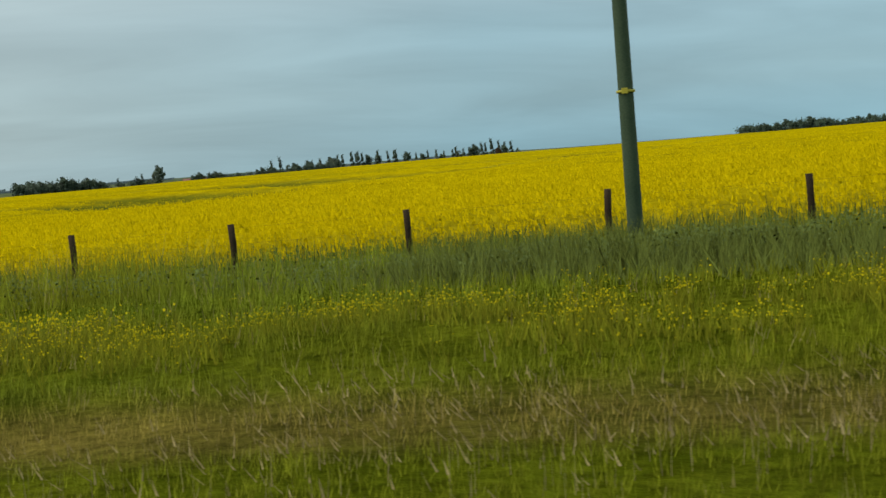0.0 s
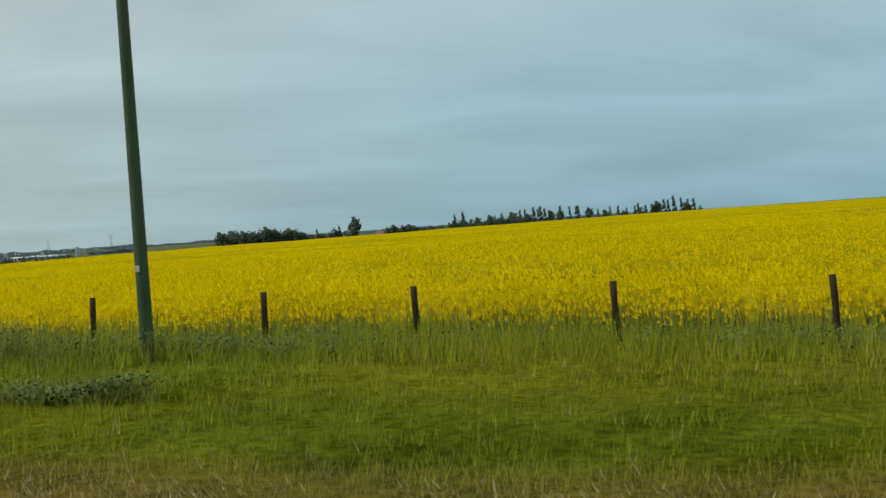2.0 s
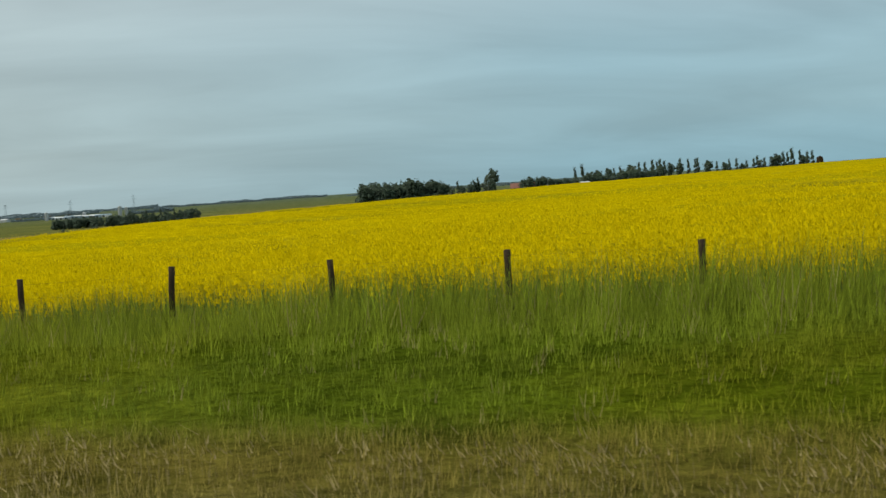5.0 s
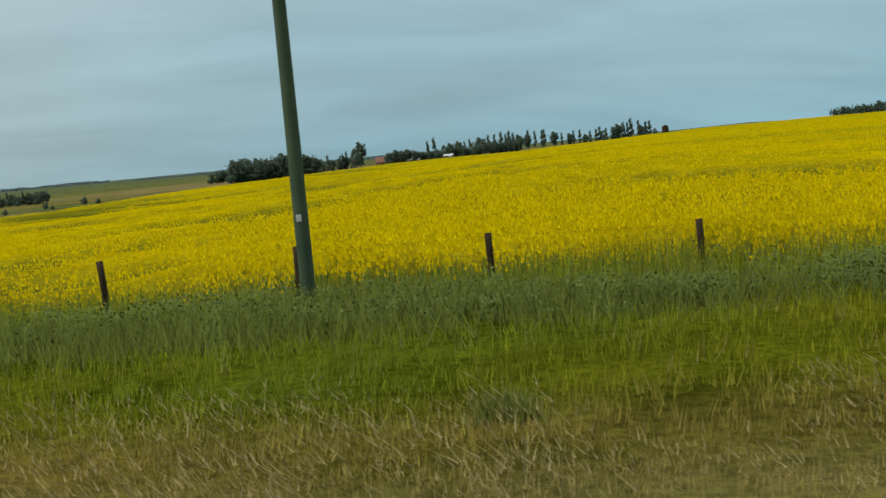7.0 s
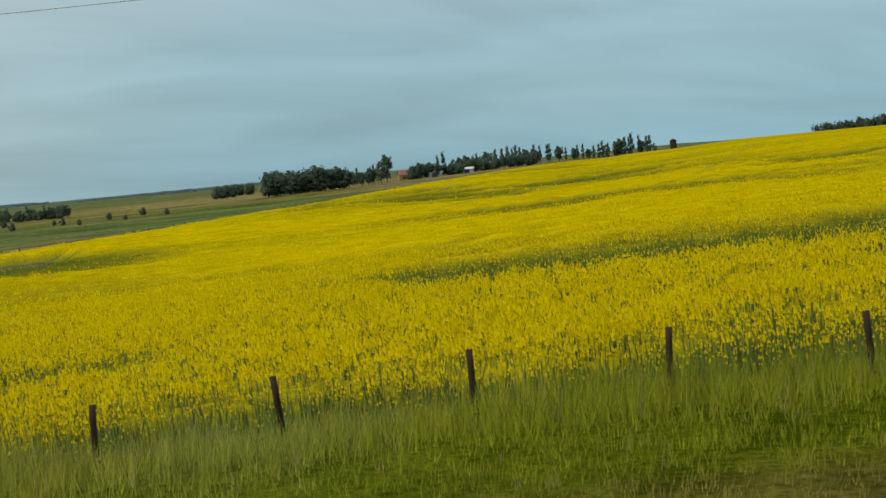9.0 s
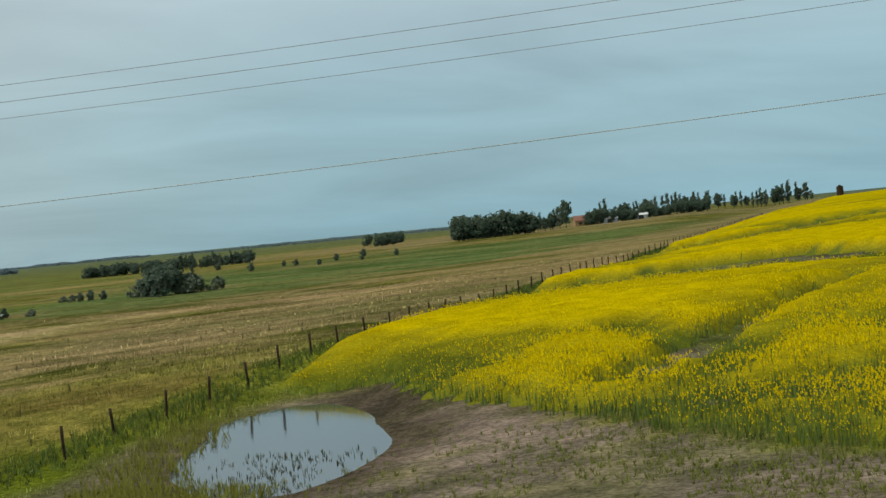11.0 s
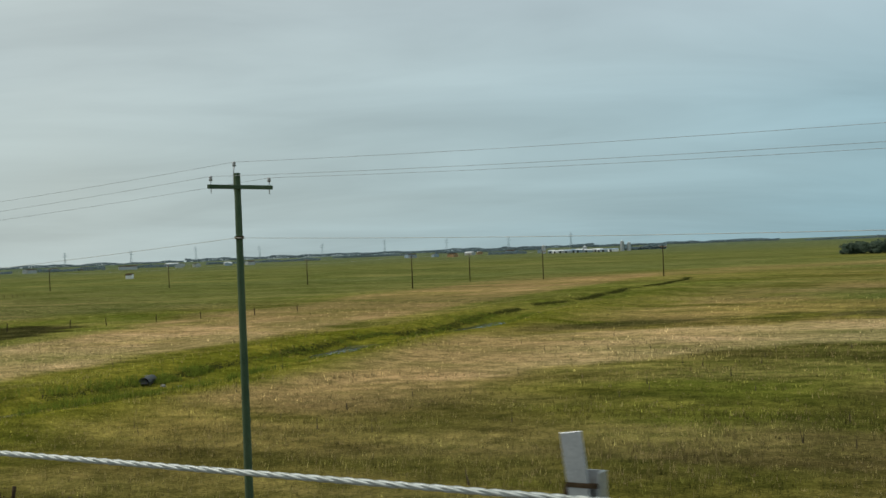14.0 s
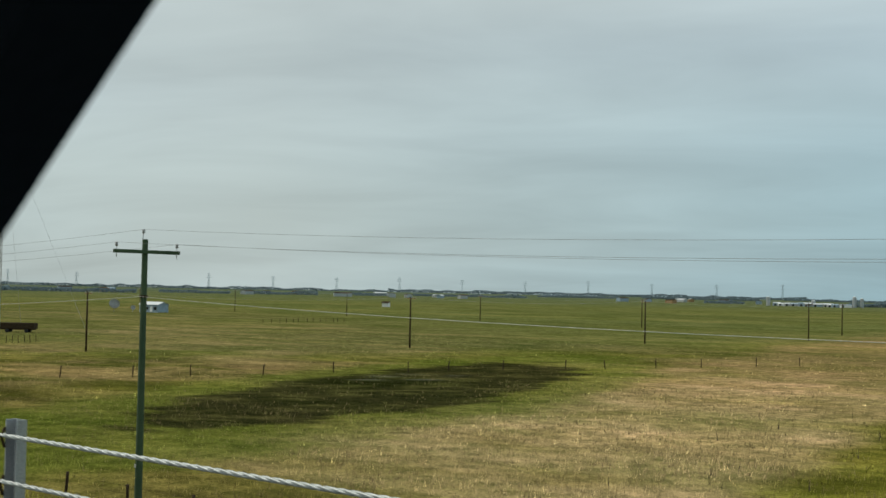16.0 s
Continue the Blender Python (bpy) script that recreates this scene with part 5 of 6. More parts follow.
def gable_house(name, label, category, x, y, turn, w, d, h, rise, wall, roof, windows=(), group=""):
    t = thing(name, label, category, group)
    t.matrix_world = pose(x, y, ground_at(x, y) - 0.1, 0, 0, turn)
    bm = bmesh.new()
    vs = [bm.verts.new(c) for c in ((0, 0, 0), (w, 0, 0), (w, d, 0), (0, d, 0), (0, 0, h), (w, 0, h), (w, d, h), (0, d, h), (0, d / 2, h + rise), (w, d / 2, h + rise))]
    for q in ((0, 1, 5, 4), (2, 3, 7, 6), (1, 2, 6, 9, 5), (3, 0, 4, 8, 7), (3, 2, 1, 0)):
        bm.faces.new([vs[i] for i in q])
    part("wall", bm, wall, t)
    bm = bmesh.new()
    o, k = 0.35, 0.12
    s = rise / (d / 2)
    for sy in (0, 1):
        y0, y1 = (-o, d / 2) if sy == 0 else (d / 2, d + o)
        z0, z1 = (h - o * s, h + rise) if sy == 0 else (h + rise, h - o * s)
        v = [bm.verts.new(c) for c in ((-o, y0, z0), (w + o, y0, z0), (w + o, y1, z1), (-o, y1, z1), (-o, y0, z0 + k), (w + o, y0, z0 + k), (w + o, y1, z1 + k), (-o, y1, z1 + k))]
        for q in ((3, 2, 1, 0), (4, 5, 6, 7), (0, 1, 5, 4), (1, 2, 6, 5), (2, 3, 7, 6), (3, 0, 4, 7)):
            bm.faces.new([v[i] for i in q])
    part("roof", bm, roof, t)
    for n, x0, x1, z0, z1, m in windows:
        bm = bmesh.new()
        box(bm, x0, x1, -0.05, 0.03, z0, z1)
        part(n, bm, m, t)
    return t


gable_house("hut", "small blue-white service hut with a pale metal roof", "hut", -866, 283, 10, 9.0, 5.5, 2.9, 0.9, M_BLUE, M_ROOF,
                  (("door", 0.9, 1.8, 0, 2.1, M_GLASS), ("window", 3.0, 4.4, 1.0, 2.0, M_GLASS), ("panel", 5.2, 6.4, 0.3, 2.2, M_WHITE), ("window", 7.0, 8.4, 0.9, 2.1, M_GLASS)))


def dish(x, y, r, face):
    t = thing("dish_antenna", "large grey dish antenna beside the service hut", "antenna")
    t.matrix_world = pose(x, y, ground_at(x, y), 0, 0, face)
    bm = bmesh.new()
    rings = []
    for i in range(6):
        f = i / 5
        rings.append([bm.verts.new((r * f * math.cos(a), r * f * math.sin(a), 0.5 * r * f * f)) for a in (2 * math.pi * k / 20 for k in range(20))] if i else [bm.verts.new((0, 0, 0))])
    for k in range(20):
        bm.faces.new((rings[0][0], rings[1][k], rings[1][(k + 1) % 20]))
    for a, b in zip(rings[1:], rings[2:]):
        for k in range(20):
            bm.faces.new((a[k], b[k], b[(k + 1) % 20], a[(k + 1) % 20]))
    bmesh.ops.solidify(bm, geom=bm.faces[:], thickness=0.06)
    bm.transform(Matrix.Translation((0, 0, r + 0.5)) @ Matrix.Rotation(radians(-62), 4, "Y"))
    part("reflector", bm, M_GALV, t)
    bm = bmesh.new()
    tube(bm, [(0, 0, -0.3), (0, 0, r + 0.3)], [0.15, 0.12], 10)
    part("mount", bm, M_GALV, t)
    bm = bmesh.new()
    tube(bm, [(0, 0, r + 0.5), (-r * 0.9, 0, r * 1.4 + 0.5)], [0.05, 0.04], 6)
    part("feed_arm", bm, M_GALV, t)
    return t


dish(-873, 277, 1.9, 150)
dish(-867.5, 281.2, 0.9, 160)


def lattice_mast(x, y, h, w):
    t = thing("lattice_mast", "tall pale guyed lattice radio mast", "mast")
    t.matrix_world = pose(x, y, ground_at(x, y))
    corners = [(w * math.cos(a), w * math.sin(a)) for a in (0.3, 2.4, 4.5)]
    for cx, cy in corners:
        bm = bmesh.new()
        tube(bm, [(cx, cy, -0.2), (cx, cy, h)], [0.07, 0.07], 6)
        part("leg", bm, M_GALV, t)
    bm = bmesh.new()
    n = int(h / 1.5)
    for k in range(n):
        for i in range(3):
            a, b = corners[i], corners[(i + 1) % 3]
            tube(bm, [(*a, k * 1.5), (*b, k * 1.5 + 1.5)], [0.03, 0.03], 4, False)
    part("bracing", bm, M_GALV, t)
    for i in range(3):
        a = 0.3 + 2.1 * i
        bm = bmesh.new()
        tube(bm, [(0, 0, h * 0.85), (22 * math.cos(a), 22 * math.sin(a), 0.2)], [0.02, 0.02], 4, False)
        part("guy_wire", bm, M_WIRE, t)
    return t


lattice_mast(-703, 133, 48, 0.55)


def crate_trailer(x, y):
    t = thing("farm_trailer", "dark flat farm trailer parked in the pasture", "trailer")
    t.matrix_world = pose(x, y, ground_at(x, y), 0, 0, 40)
    bm = bmesh.new()
    box(bm, 0, 7.0, 0, 2.3, 0.7, 1.9, 0.05)
    part("box", bm, M_POST, t)
    bm = bmesh.new()
    box(bm, -1.5, 7.0, 0.9, 1.4, 0.5, 0.68)
    part("chassis", bm, M_POST, t)
    for xx in (1.6, 5.4):
        for yy in (0.1, 2.0):
            bm = bmesh.new()
            tube(bm, [(xx, yy, 0.4), (xx, yy + 0.25, 0.4)], [0.4, 0.4], 14)
            part("wheel", bm, M_PIPE, t)
    return t


crate_trailer(-706, 135)


# ---------------------------------------------------------------- farmsteads, works and town far off
r7 = random.Random(77)
EYE_X = -440.0


def far_place(az, dist, x0=EYE_X):
    return x0 - dist * math.sin(radians(az)), dist * math.cos(radians(az))


gable_house("farmhouse", "red-roofed farmhouse among shelterbelt trees", "house", -343, 735, 12, 14, 9, 3.4, 2.6, M_PLANK, M_RED, (("window", 2, 4, 1, 2.3, M_GLASS), ("window", 9, 11, 1, 2.3, M_GLASS)), "farm buildings")
for x, y, w in ((-327, 745, 8), (-309, 760, 7)):
    gable_house("shed", "pale farm shed beside shelterbelt trees", "shed", x, y, r7.uniform(-20, 20), w, 6, 2.6, 1.0, M_GALV, M_ROOF, (("door", 2, 5, 0, 2.6, M_GLASS),), "farm buildings")


def silo(x, y, r, h, label, wall=None, cap=None):
    t = thing("silo", label, "silo", "works tanks")
    t.matrix_world = pose(x, y, ground_at(x, y))
    bm = bmesh.new()
    tube(bm, [(0, 0, -0.5), (0, 0, h * 0.5), (0, 0, h)], [r, r, r], 14, False)
    part("shell", bm, wall or M_GALV, t)
    bm = bmesh.new()
    tube(bm, [(0, 0, h), (0, 0, h + r * 0.5)], [r * 1.03, r * 0.1], 14)
    part("cap", bm, cap or M_ROOF, t)
    return t


# the square tower at the end of the shelterbelt
silo(-173, 876, 2.2, 6.5, "dark round grain bin at the field crest", M_POST, M_POST)
# works on the plain
for k in range(11):
    x, y = -1226 - 130 + 13 * k + r7.uniform(-3, 3), 1740 - 5 * k + r7.uniform(-10, 10)
    gable_house("works_shed", "pale low works building on the plain", "building", x, y, 35, r7.uniform(9, 20), r7.uniform(7, 10), r7.uniform(3, 4.5), 1.2, r7.choice((M_GALV, M_WHITE, M_BLUE)), r7.choice((M_ROOF, M_GALV, M_BLUE)), (("door", 1, 4, 0, 3, M_GLASS),), "works buildings")
for x, y, r, h in ((-1365, 1745, 3, 12), (-1235, 1748, 3, 14), (-1226, 1752, 2.6, 12), (-1290, 1735, 3, 8)):
    silo(x, y, r, h, "tall pale storage silo at the works")
gable_house("pumphouse", "tiny pale shed alone in the pasture", "shed", -1010, 560, 20, 4, 3, 2.5, 0.8, M_WHITE, M_POST)


def clump_mesh(seed, n, w, d, h, leaf):
    """A distant wood: many loose leaf clumps with an uneven top."""
    rng = np.random.default_rng(seed)
    f = rng.uniform(0, 1, n)
    crown = h * (0.45 + 0.55 * vnoise(f * w, f * 0, 26.0, seed))
    c = np.stack([f * w, rng.uniform(0, d, n), crown * rng.uniform(0, 1, n) ** 0.6], 1)
    v = leaf_tris(c, leaf, rng)
    return v, np.arange(len(v)).reshape(-1, 3)


def far_wood(az0, az1, dist, h, dens, seed, label="belt of distant trees on the plain, haze put into the colour"):
    x0, y0 = far_place(az0, dist)
    x1, y1 = far_place(az1, dist)
    w = math.hypot(x1 - x0, y1 - y0)
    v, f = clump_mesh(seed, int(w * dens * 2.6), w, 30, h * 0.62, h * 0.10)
    t = new("distant_woods", mesh_from("distant_woods", v, f, [M_FAR_HAZED]))
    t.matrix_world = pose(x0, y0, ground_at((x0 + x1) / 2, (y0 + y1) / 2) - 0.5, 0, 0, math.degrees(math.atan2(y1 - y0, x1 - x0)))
    return tagged(t, label, "trees", kind="stuff")


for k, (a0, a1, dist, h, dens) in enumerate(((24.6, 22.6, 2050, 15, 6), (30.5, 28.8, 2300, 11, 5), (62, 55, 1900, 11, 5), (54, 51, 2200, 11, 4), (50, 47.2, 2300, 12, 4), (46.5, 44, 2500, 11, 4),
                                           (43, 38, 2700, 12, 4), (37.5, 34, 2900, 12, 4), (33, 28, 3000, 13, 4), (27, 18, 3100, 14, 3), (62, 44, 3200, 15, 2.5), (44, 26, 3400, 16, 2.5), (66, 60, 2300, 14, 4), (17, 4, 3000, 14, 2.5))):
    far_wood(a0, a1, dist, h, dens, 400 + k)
for k in range(26):
    x, y = far_place(r7.uniform(26, 61), r7.uniform(2000, 2700))
    gable_house("far_building", "tiny pale building at the edge of a distant town", "building", x, y, r7.uniform(0, 180), r7.uniform(10, 28), r7.uniform(8, 12), r7.uniform(4, 6), 1.6, r7.choice((M_BLUE, M_GALV, M_PLANK)), r7.choice((M_ROOF, M_BLUE, M_POST, M_POST)), group="far buildings")


# pylon steel with distance haze mixed in as pale blue-grey
M_PYLON = material("hazed_pylon_steel", (0.30, 0.38, 0.41), (0.36, 0.44, 0.47), 0.5, 4.0, 0.7, 0.0)


def pylon(x, y, h, turn):
    t = thing("pylon", "tall lattice power pylon on the skyline, haze in its colour", "pylon", "skyline pylons")
    t.matrix_world = pose(x, y, ground_at(x, y), 0, 0, turn)
    for sx, sy in ((-1, -1), (1, -1), (1, 1), (-1, 1)):
        bm = bmesh.new()
        tube(bm, [(sx * 3.2, sy * 3.2, -1), (sx * 1.0, sy * 1.0, h * 0.6), (sx * 0.7, sy * 0.7, h)], [0.28, 0.25, 0.2], 4)
        part("leg", bm, M_PYLON, t)
    for z, w in ((h * 0.72, 7), (h * 0.86, 5.5), (h * 0.98, 4)):
        bm = bmesh.new()
        box(bm, -w, w, -0.3, 0.3, z - 0.3, z + 0.3)
        part("crossarm", bm, M_PYLON, t)
    bm = bmesh.new()
    for k in range(6):
        z = h * 0.09 * k
        w = 3.2 - 2.2 * (z / (h * 0.6))
        tube(bm, [(-w, -w, z), (w, -w, z + h * 0.09)], [0.14, 0.14], 4, False)
        tube(bm, [(w, w, z), (-w, w, z + h * 0.09)], [0.14, 0.14], 4, False)
    part("bracing", bm, M_PYLON, t)
    return t


for k in range(13):
    x, y = far_place(60.0 - 2.75 * k, 3350)
    pylon(x, y, 34 if k % 3 else 38, 40)


# ---------------------------------------------------------------- weeds, reeds and flowers
def blooms(name, label, category, x, y, tall, size, mat, seed, heads=3):
    """Small flower heads on top of weeds."""
    rng = np.random.default_rng(seed)
    n = len(x) * heads
    X, Y = np.repeat(x, heads) + rng.normal(0, 0.07, n), np.repeat(y, heads) + rng.normal(0, 0.07, n)
    Z = np.repeat(ground_z(x, y) + tall, heads) + rng.uniform(-0.12, 0.05, n)
    s = rng.uniform(0.6, 1.3, n) * size
    a = rng.uniform(-0.75, 0.38, n)
    dx, dy = np.cos(a) * s, np.sin(a) * s
    v = np.empty((n, 4, 3), np.float32)
    v[:, 0] = np.stack([X, Y, Z - s], 1)
    v[:, 1] = np.stack([X + dx, Y + dy, Z], 1)
    v[:, 2] = np.stack([X, Y + s * 0.4, Z + s], 1)
    v[:, 3] = np.stack([X - dx, Y - dy, Z], 1)
    ob = new(name, mesh_from(name, v.reshape(-1, 3), np.arange(n * 4).reshape(n, 4), [mat]))
    soft_normals(ob.data, 0.6, seed)
    return tagged(ob, label, category, kind="stuff")


def patch(n, cx, cy, rx, ry, seed, edge=0.5):
    rng = np.random.default_rng(seed)
    x, y = rng.normal(cx, rx, n), rng.normal(cy, ry, n)
    ok = fnoise(x, y, 2.4, seed) > edge - 0.12
    return x[ok], y[ok]


def weeds(name, label, n, cx, cy, rx, ry, tall, wide, colour, seed, blades=4, edge=0.45, lean=0.3):
    x, y = patch(n, cx, cy, rx, ry, seed, edge)
    h = tall * (0.6 + 0.8 * fnoise(x, y, 1.7, seed + 1))
    c = np.tile(np.asarray(colour), (len(x), 1))
    spikes(name, label, "weeds", x, y, ground_z(x, y) - 0.03, h, np.full(len(x), wide), blades, lean, c, M_BLADE, seed + 2)
    return x, y, h


def leafy(name, label, n, cx, cy, rx, ry, tall, colour, seed, leaves=6, leaf=0.035):
    """Broad-leaved weeds: small leaves set along each stem, in one mesh."""
    x, y = patch(n, cx, cy, rx, ry, seed, 0.40)
    rng = np.random.default_rng(seed + 1)
    h = tall * (0.45 + 0.9 * fnoise(x, y, 1.5, seed + 2))
    X, Y, H = np.repeat(x, leaves), np.repeat(y, leaves), np.repeat(h, leaves)
    f = rng.uniform(0.2, 1.0, len(X)) ** 0.7
    c = np.stack([X + rng.normal(0, 0.07, len(X)), Y + rng.normal(0, 0.07, len(X)), np.repeat(ground_z(x, y), leaves) + H * f], 1)
    v = leaf_tris(c, leaf, rng, (-0.2, -0.5, 0.8), 0.6)
    col = np.repeat(np.asarray(colour)[None] * (0.6 + 0.6 * f)[:, None] * rng.uniform(0.75, 1.25, (len(X), 1)), 3, 0)
    ob = new(name, mesh_from(name, v, np.arange(len(v)).reshape(-1, 3), [M_BLADE], col))
    soft_normals(ob.data, 0.8, seed)
    return tagged(ob, label, "weeds", kind="stuff")


M_PETAL = material("pale_petals", (0.20, 0.21, 0.10), (0.32, 0.33, 0.18), 3.0, 20.0, 0.7, 0.0, spread=0.2, spec=0.1)
M_YPETAL = material("yellow_weed_petals", (0.42, 0.36, 0.006), (0.55, 0.47, 0.010), 3.0, 20.0, 0.7, 0.0, spread=0.2, spec=0.0)
x, y, h = weeds("yellow_weeds", "patch of yellow-flowered roadside weeds", 2600, -3.5, 15.2, 5.5, 1.0, 0.34, 0.022, (0.17, 0.178, 0.010), 501, edge=0.55)
blooms("weed_flowers", "small yellow flowers of roadside weeds", "flowers", x, y, h * 0.92, 0.011, M_YPETAL, 502, 3)
x, y, h = weeds("yellow_weeds", "thin patch of yellow-flowered roadside weeds", 420, -12.0, 15.4, 1.6, 0.5, 0.42, 0.03, (0.17, 0.18, 0.014), 504)
blooms("weed_flowers", "scattered yellow flowers of roadside weeds", "flowers", x, y, h * 0.95, 0.02, M_YPETAL, 505, 2)
x, y, h = weeds("pale_weeds", "low dark weeds with pale flower tufts", 3000, -43.5, 17.2, 4.2, 0.8, 0.34, 0.03, (0.12, 0.145, 0.03), 507, lean=0.5)
blooms("weed_flowers", "pale flower tufts on low weeds", "flowers", x, y, h * 0.9, 0.015, M_PETAL, 508, 2)
for k, (cx, cy, rx, ry, tall, n) in enumerate(((-75.8, 16.6, 0.8, 0.3, 0.36, 260), (-70.3, 16.4, 0.6, 0.25, 0.36, 200), (-77.0, 20.6, 1.6, 0.5, 0.8, 620), (-85.5, 15.9, 1.2, 0.4, 0.4, 360), (-109.5, 19.6, 1.4, 0.5, 0.75, 560),
                                              (-104.5, 20.8, 2.0, 0.5, 0.8, 500), (-207.8, 13.0, 0.14, 0.12, 0.36, 90), (-214.0, 19.5, 2.6, 0.9, 0.62, 900), (-208.0, 20.2, 2.0, 0.7, 0.62, 600), (-197.0, 20.3, 3.0, 0.7, 0.62, 700),
                                              (-226.0, 19.8, 4.0, 0.8, 0.5, 700), (-236.0, 20.6, 4.0, 0.7, 0.55, 600), (-3.0, 20.4, 2.2, 0.5, 0.7, 700), (3.0, 19.8, 3.0, 0.8, 0.7, 900))):
    weeds("rank_weeds", "rank clump of darker weeds in the verge", n, cx, cy, rx, ry, tall, 0.026, (0.125, 0.155, 0.030), 520 + 3 * k, edge=0.35, lean=0.35)
for k, (cx, cy, rx, ry, tall, n) in enumerate(((-226.0, 21.7, 3.2, 0.5, 0.85, 1100), (-209.0, 20.6, 6.5, 0.9, 0.62, 2400), (-201.5, 21.0, 1.6, 0.6, 0.75, 700), (-90.0, 21.0, 2.5, 0.5, 0.6, 700), (-248.0, 21.2, 3.0, 0.5, 0.65, 800),
                                              (-25.5, 17.5, 1.0, 0.3, 0.36, 260), (-36.0, 21.6, 2.4, 0.5, 0.6, 600), (-58.0, 21.9, 3.0, 0.4, 0.5, 500), (-70.5, 21.6, 2.6, 0.4, 0.55, 600), (-77.5, 20.9, 2.0, 0.6, 0.8, 900), (-108.5, 20.0, 1.8, 0.6, 0.75, 700),
                                              (-70.3, 16.4, 0.6, 0.28, 0.40, 420), (-76.0, 16.6, 0.8, 0.3, 0.36, 400), (-43.5, 17.2, 4.2, 0.8, 0.34, 1500), (-2.0, 20.6, 3.0, 0.6, 0.6, 800), (-16.0, 21.4, 3.5, 0.6, 0.5, 600), (-122.0, 21.6, 3.0, 0.5, 0.5, 500))):
    leafy("broadleaf_weeds", "rank broad-leaved weeds by the wire fence", n, cx, cy, rx, ry, tall, (0.118, 0.155, 0.042), 700 + 5 * k, 9, 0.022)
# seed heads over the near band
x, y = scatter(80000, -330, 8, 6.2, 10.8, 541)
ok = (fnoise(x, y, 3.0, 542) > 0.42) & ((x < -24) | (vnoise(x, y, 0.05, 540) > 0.6))
x, y = x[ok], y[ok]
rng = np.random.default_rng(543)
h = rng.uniform(0.26, 0.5, len(x))
straw = np.tile(np.asarray((0.31, 0.25, 0.115)), (len(x), 1)) * rng.uniform(0.65, 1.25, (len(x), 1))
spikes("seed_heads", "pale dry seed heads over verge grass", "grass", x, y, ground_z(x, y), h, np.full(len(x), 0.012), 1, 0.12, straw, M_BLADE, 544, -0.14, 0.72)
spikes("seed_stems", "thin dry stems of verge grass", "grass", x[::2], y[::2], ground_z(x[::2], y[::2]), h[::2] * 0.8, np.full(len(x[::2]), 0.005), 1, 0.05, straw[::2] * 0.8, M_BLADE, 545, 0.03)
x, y = scatter(30000, -262, -184, 5.6, 13.5, 591)
ok = fnoise(x, y, 2.6, 592) > 0.45
x, y = x[ok], y[ok]
h = rng.uniform(0.30, 0.62, len(x))
straw = np.tile(np.asarray((0.33, 0.27, 0.125)), (len(x), 1)) * rng.uniform(0.7, 1.2, (len(x), 1))
spikes("seed_heads", "tall pale nodding seed heads on the verge", "grass", x, y, ground_z(x, y), h, np.full(len(x), 0.012), 1, 0.16, straw, M_BLADE, 593, -0.2, 0.74)
x, y = scatter(9000, -500, -428, 5.6, 9.5, 547)
ok = fnoise(x, y, 3.0, 548) > 0.40
x, y = x[ok], y[ok]
h = rng.uniform(0.26, 0.5, len(x))
straw = np.tile(np.asarray((0.31, 0.25, 0.11)), (len(x), 1))
spikes("seed_heads", "pale dry seed heads below the cable barrier", "grass", x, y, ground_z(x, y), h, np.full(len(x), 0.010), 1, 0.07, straw, M_BLADE, 549, 0.06, 0.6)
# reeds along the creek
rng = np.random.default_rng(551)
y = np.concatenate([rng.uniform(30, 84, 7000), rng.uniform(92, 160, 3500)])
side = rng.choice((-1.0, 1.0), len(y), p=(0.62, 0.38))
x = creek_x(y) + side * (2.2 + np.abs(rng.normal(0, 1.5, len(y))))
ok = fnoise(x, y, 4, 552) > 0.40
x, y = x[ok], y[ok]
h = np.where(y < 64, 1.15, np.where(y < 90, 0.8, 0.45)) * rng.uniform(0.6, 1.2, len(x))
spikes("creek_reeds", "green reeds crowding the creek banks", "reeds", x, y, ground_z(x, y) - 0.05, h * 0.8, np.full(len(x), 0.035), 5, 0.22, np.tile((0.095, 0.128, 0.014), (len(x), 1)) * rng.uniform(0.6, 1.3, (len(x), 1)), M_BLADE, 553)
# standing dead stalks and rushes in the second pond
rng = np.random.default_rng(561)
x, y = rng.normal(-336.0, 1.3, 260), rng.uniform(37, 44, 260)
z = -5.75 - 0.02
spikes("pond_rushes", "dark stubby rushes standing in the pond", "rushes", x, y, np.full(len(x), z - 0.05), np.full(len(x), 0.22), np.full(len(x), 0.05), 2, 0.2, np.tile((0.05, 0.055, 0.02), (len(x), 1)), M_BLADE, 562)
y = np.concatenate([rng.uniform(31, 57, 800), rng.uniform(31, 39, 700)])
x = np.concatenate([-341.3 - 0.15 * (y[:800] - 46) + rng.normal(0, 0.9, 800), rng.uniform(-342, -335, 700)])
spikes("pond_sedge", "yellow-green sedge along the pond edge", "sedge", x, y, ground_z(x, y) - 0.03, 0.2 + 0.4 * fnoise(x, y, 3, 564), np.full(len(x), 0.035), 4, 0.3, np.tile((0.14, 0.145, 0.025), (len(x), 1)), M_BLADE, 563)
# weeds along the field boundary
x = rng.normal(0, 0.9, 9000)
y = rng.uniform(24, 300, 9000)
x = LINE + SKEW * y + 0.4 + x
spikes("boundary_weeds", "tall green weeds along the boundary fence", "weeds", x, y, ground_z(x, y) - 0.03, 0.42 * (0.35 + fnoise(x, y, 5, 571)), np.full(len(x), 0.07), 3, 0.25, np.tile((0.075, 0.105, 0.02), (len(x), 1)), M_BLADE, 572)
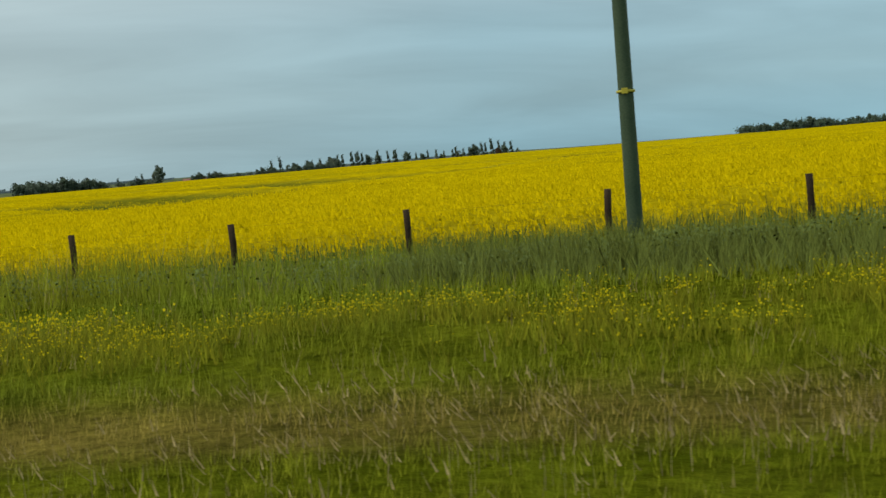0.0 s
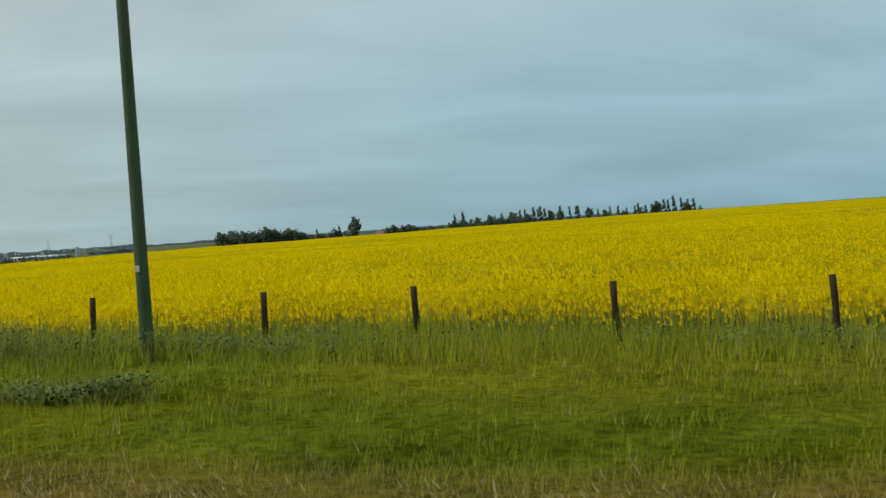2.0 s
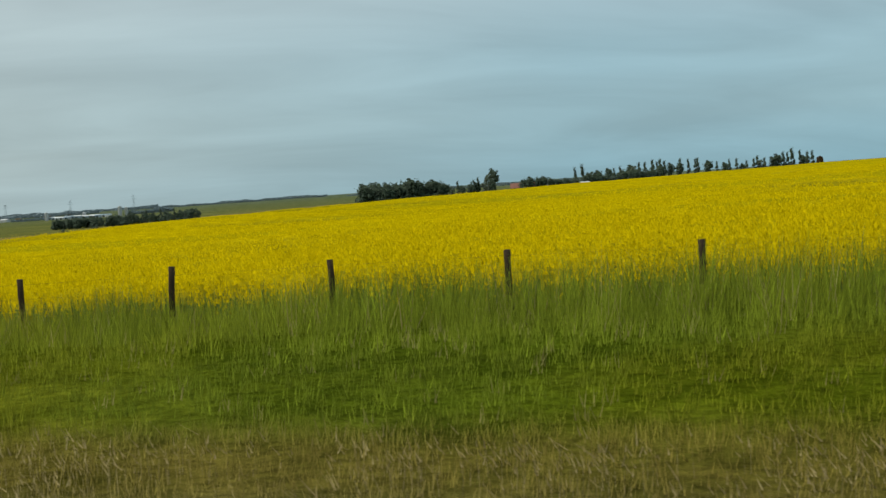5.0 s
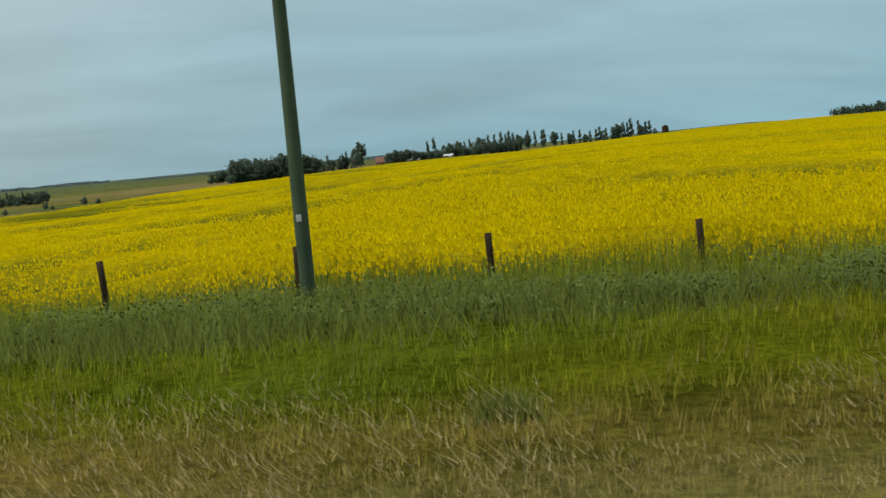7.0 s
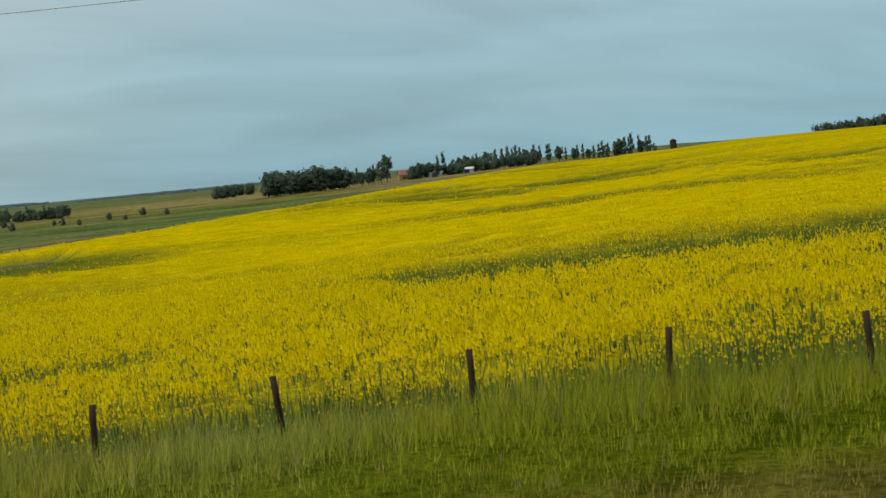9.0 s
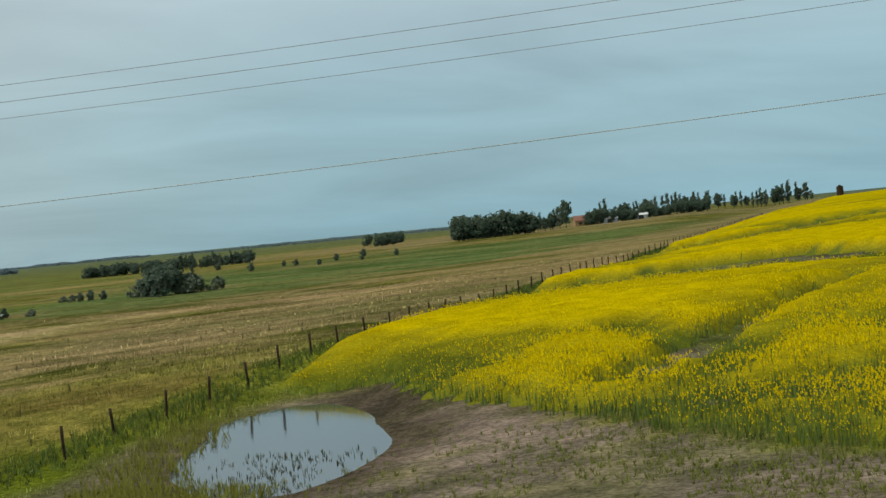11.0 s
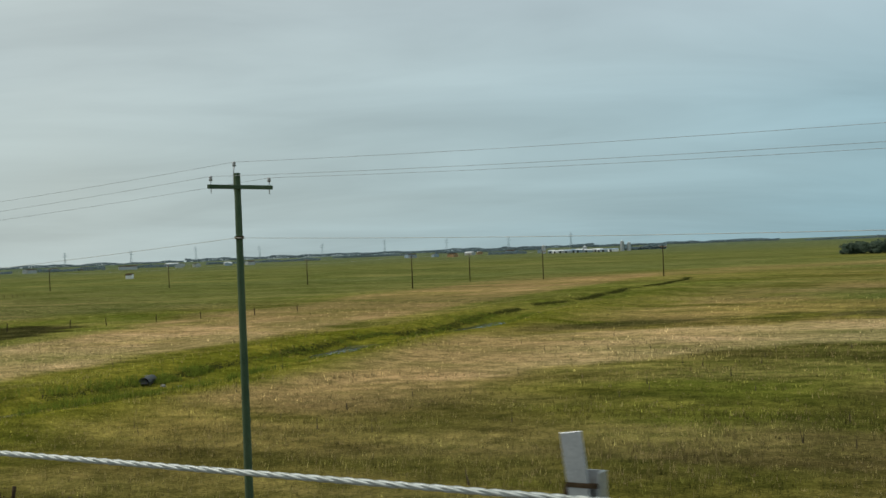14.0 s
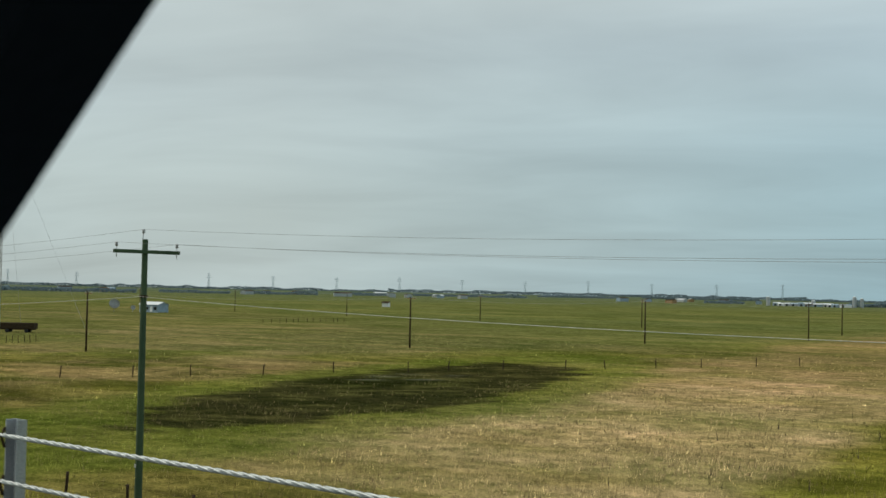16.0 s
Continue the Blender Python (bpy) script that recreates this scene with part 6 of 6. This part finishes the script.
# dark blades added to draw the shadow of the creek's far cut bank
y = rng.uniform(62, 320, 9000)
x = creek_x(y) - 3.4 + rng.normal(0, 0.55, len(y))
ok = fnoise(x, y, 9, 575) > 0.36
x, y = x[ok], y[ok]
spikes("bank_sedge", "dark blades standing in for shade along the far creek bank", "sedge", x, y, ground_z(x, y) - 0.03, 0.08 + 0.26 * fnoise(x, y, 6, 577), np.full(len(x), 0.07), 3, 0.4, np.tile((0.044, 0.050, 0.010), (len(x), 1)) * rng.uniform(0.6, 1.3, (len(x), 1)), M_BLADE, 576)
# dark stalks scattered over the pasture
x, y = scatter(170, -520, -345, 40, 130, 581, 1.0)
spikes("dry_stalks", "single dark dry stalks in pasture", "weeds", x, y, ground_z(x, y), np.full(len(x), 0.75), np.full(len(x), 0.06), 2, 0.12, np.tile((0.06, 0.05, 0.03), (len(x), 1)), M_BLADE, 582)


def stone(x, y, r, seed, label="pale rounded stone beside the creek"):
    rr = random.Random(seed)
    bm = bmesh.new()
    bmesh.ops.create_icosphere(bm, subdivisions=2, radius=r)
    for v in bm.verts:
        v.co *= rr.uniform(0.85, 1.12)
        v.co.z *= 0.65
    ob = part("stone", bm, M_STONE)
    ob.matrix_world = pose(x, y, ground_at(x, y) + r * 0.3, 0, 0, rr.uniform(0, 360))
    return tagged(ob, label, "stone", "creek stones")


M_STONE = material("pale_stone", (0.17, 0.165, 0.14), (0.30, 0.29, 0.26), 3.0, 25.0, 0.9, 0.4)
for k, (x, y, r) in enumerate(((-487.6, 73.5, 0.4), (-486.6, 74.3, 0.32), (-485.4, 74.9, 0.28), (-490.8, 75.2, 0.36), (-491.8, 75.8, 0.3), (-487.0, 37.0, 0.35), (-487.8, 35.6, 0.4))):
    stone(x, y, r * 0.6, 600 + k)


def culvert(x, y):
    t = thing("culvert", "short dark corrugated culvert end in the creek bank", "culvert")
    t.matrix_world = pose(x, y, ground_at(x, y) - 0.22, 0, 0, 34)
    bm = bmesh.new()
    tube(bm, [(0, -1.2 + 0.2 * k, 0.35) for k in range(16)], [0.42 + 0.02 * (k % 2) for k in range(16)], 18, False)
    part("shell", bm, M_PIPE, t)
    bm = bmesh.new()
    tube(bm, [(0, -1.2, 0.35), (0, 1.8, 0.35)], [0.39, 0.39], 18, False)
    part("bore", bm, M_PIPE, t)
    bm = bmesh.new()
    tube(bm, [(0, -1.22, 0.35), (0, -1.18, 0.35), (0, -1.18, 0.351)], [0.45, 0.45, 0.385], 18, False)
    part("lip", bm, M_PIPE, t)
    return t


culvert(-489.3, 73.4)

# ---------------------------------------------------------------- the car that carries the eye, where it ends
def car_front(x, y):
    """Door frame, slanting pillar, bonnet and wheels ahead of the seat."""
    t = thing("car", "dark car with a slanting windscreen pillar on the highway", "car")
    t.matrix_world = pose(x, y, 0.0)
    M_PAINT = material("dark_car_paint", (0.010, 0.014, 0.020), (0.016, 0.020, 0.028), 2.0, 30.0, 0.35, 0.0)
    M_TRIM = material("dark_pillar_trim", (0.004, 0.008, 0.012), (0.007, 0.011, 0.016), 4.0, 60.0, 0.9, 0.1, spec=0.1)
    bm = bmesh.new()
    # side view of the pillar as a slanting bar: foot ahead, head back at the roof
    prof = [(-1.62, 1.00), (-0.62, 1.84), (-0.50, 1.94), (-0.95, 1.98), (-1.95, 1.02)]
    ring = []
    for yy in (0.42, 0.50):
        ring.append([bm.verts.new((px, yy, pz)) for px, pz in prof])
    bm.faces.new(ring[0]), bm.faces.new(ring[1][::-1])
    for i in range(5):
        bm.faces.new((ring[0][i], ring[1][i], ring[1][(i + 1) % 5], ring[0][(i + 1) % 5]))
    bmesh.ops.recalc_face_normals(bm, faces=bm.faces)
    part("windscreen_pillar", bm, M_TRIM, t, "dark trimmed slanting pillar")
    bm = bmesh.new()
    box(bm, -1.95, -0.55, -1.15, 0.5, 1.92, 1.98, 0.02)
    part("roof_edge", bm, M_PAINT, t)
    bm = bmesh.new()
    box(bm, -3.1, -1.6, -1.2, 0.55, 0.42, 1.02, 0.08)
    part("bonnet", bm, M_PAINT, t)
    bm = bmesh.new()
    box(bm, -1.6, -0.55, 0.46, 0.55, 0.32, 1.0, 0.03)
    part("door", bm, M_PAINT, t)
    for yy in (-1.15, 0.32):
        bm = bmesh.new()
        tube(bm, [(-2.4, yy, 0.34), (-2.4, yy + 0.02, 0.34), (-2.4, yy + 0.2, 0.34), (-2.4, yy + 0.22, 0.34)], [0.30, 0.34, 0.34, 0.30], 24)
        part("tyre", bm, M_PIPE, t, "black rubber tyre")
    return t


car_front(-472.0, 0.0)

# thin weeds on the bare mud of both hollows
for cx, cy, rx, ry, n, sd in ((-49.5, 37.0, 6.0, 2.2, 900, 591), (-318.0, 29.5, 14.0, 2.4, 2600, 594), (-322.0, 36.0, 6.0, 5.0, 2200, 597)):
    weeds("mud_weeds", "thin green weeds sprouting on bare mud", n, cx, cy, rx, ry, 0.22, 0.035, (0.13, 0.145, 0.03), sd, edge=0.5, lean=0.4)
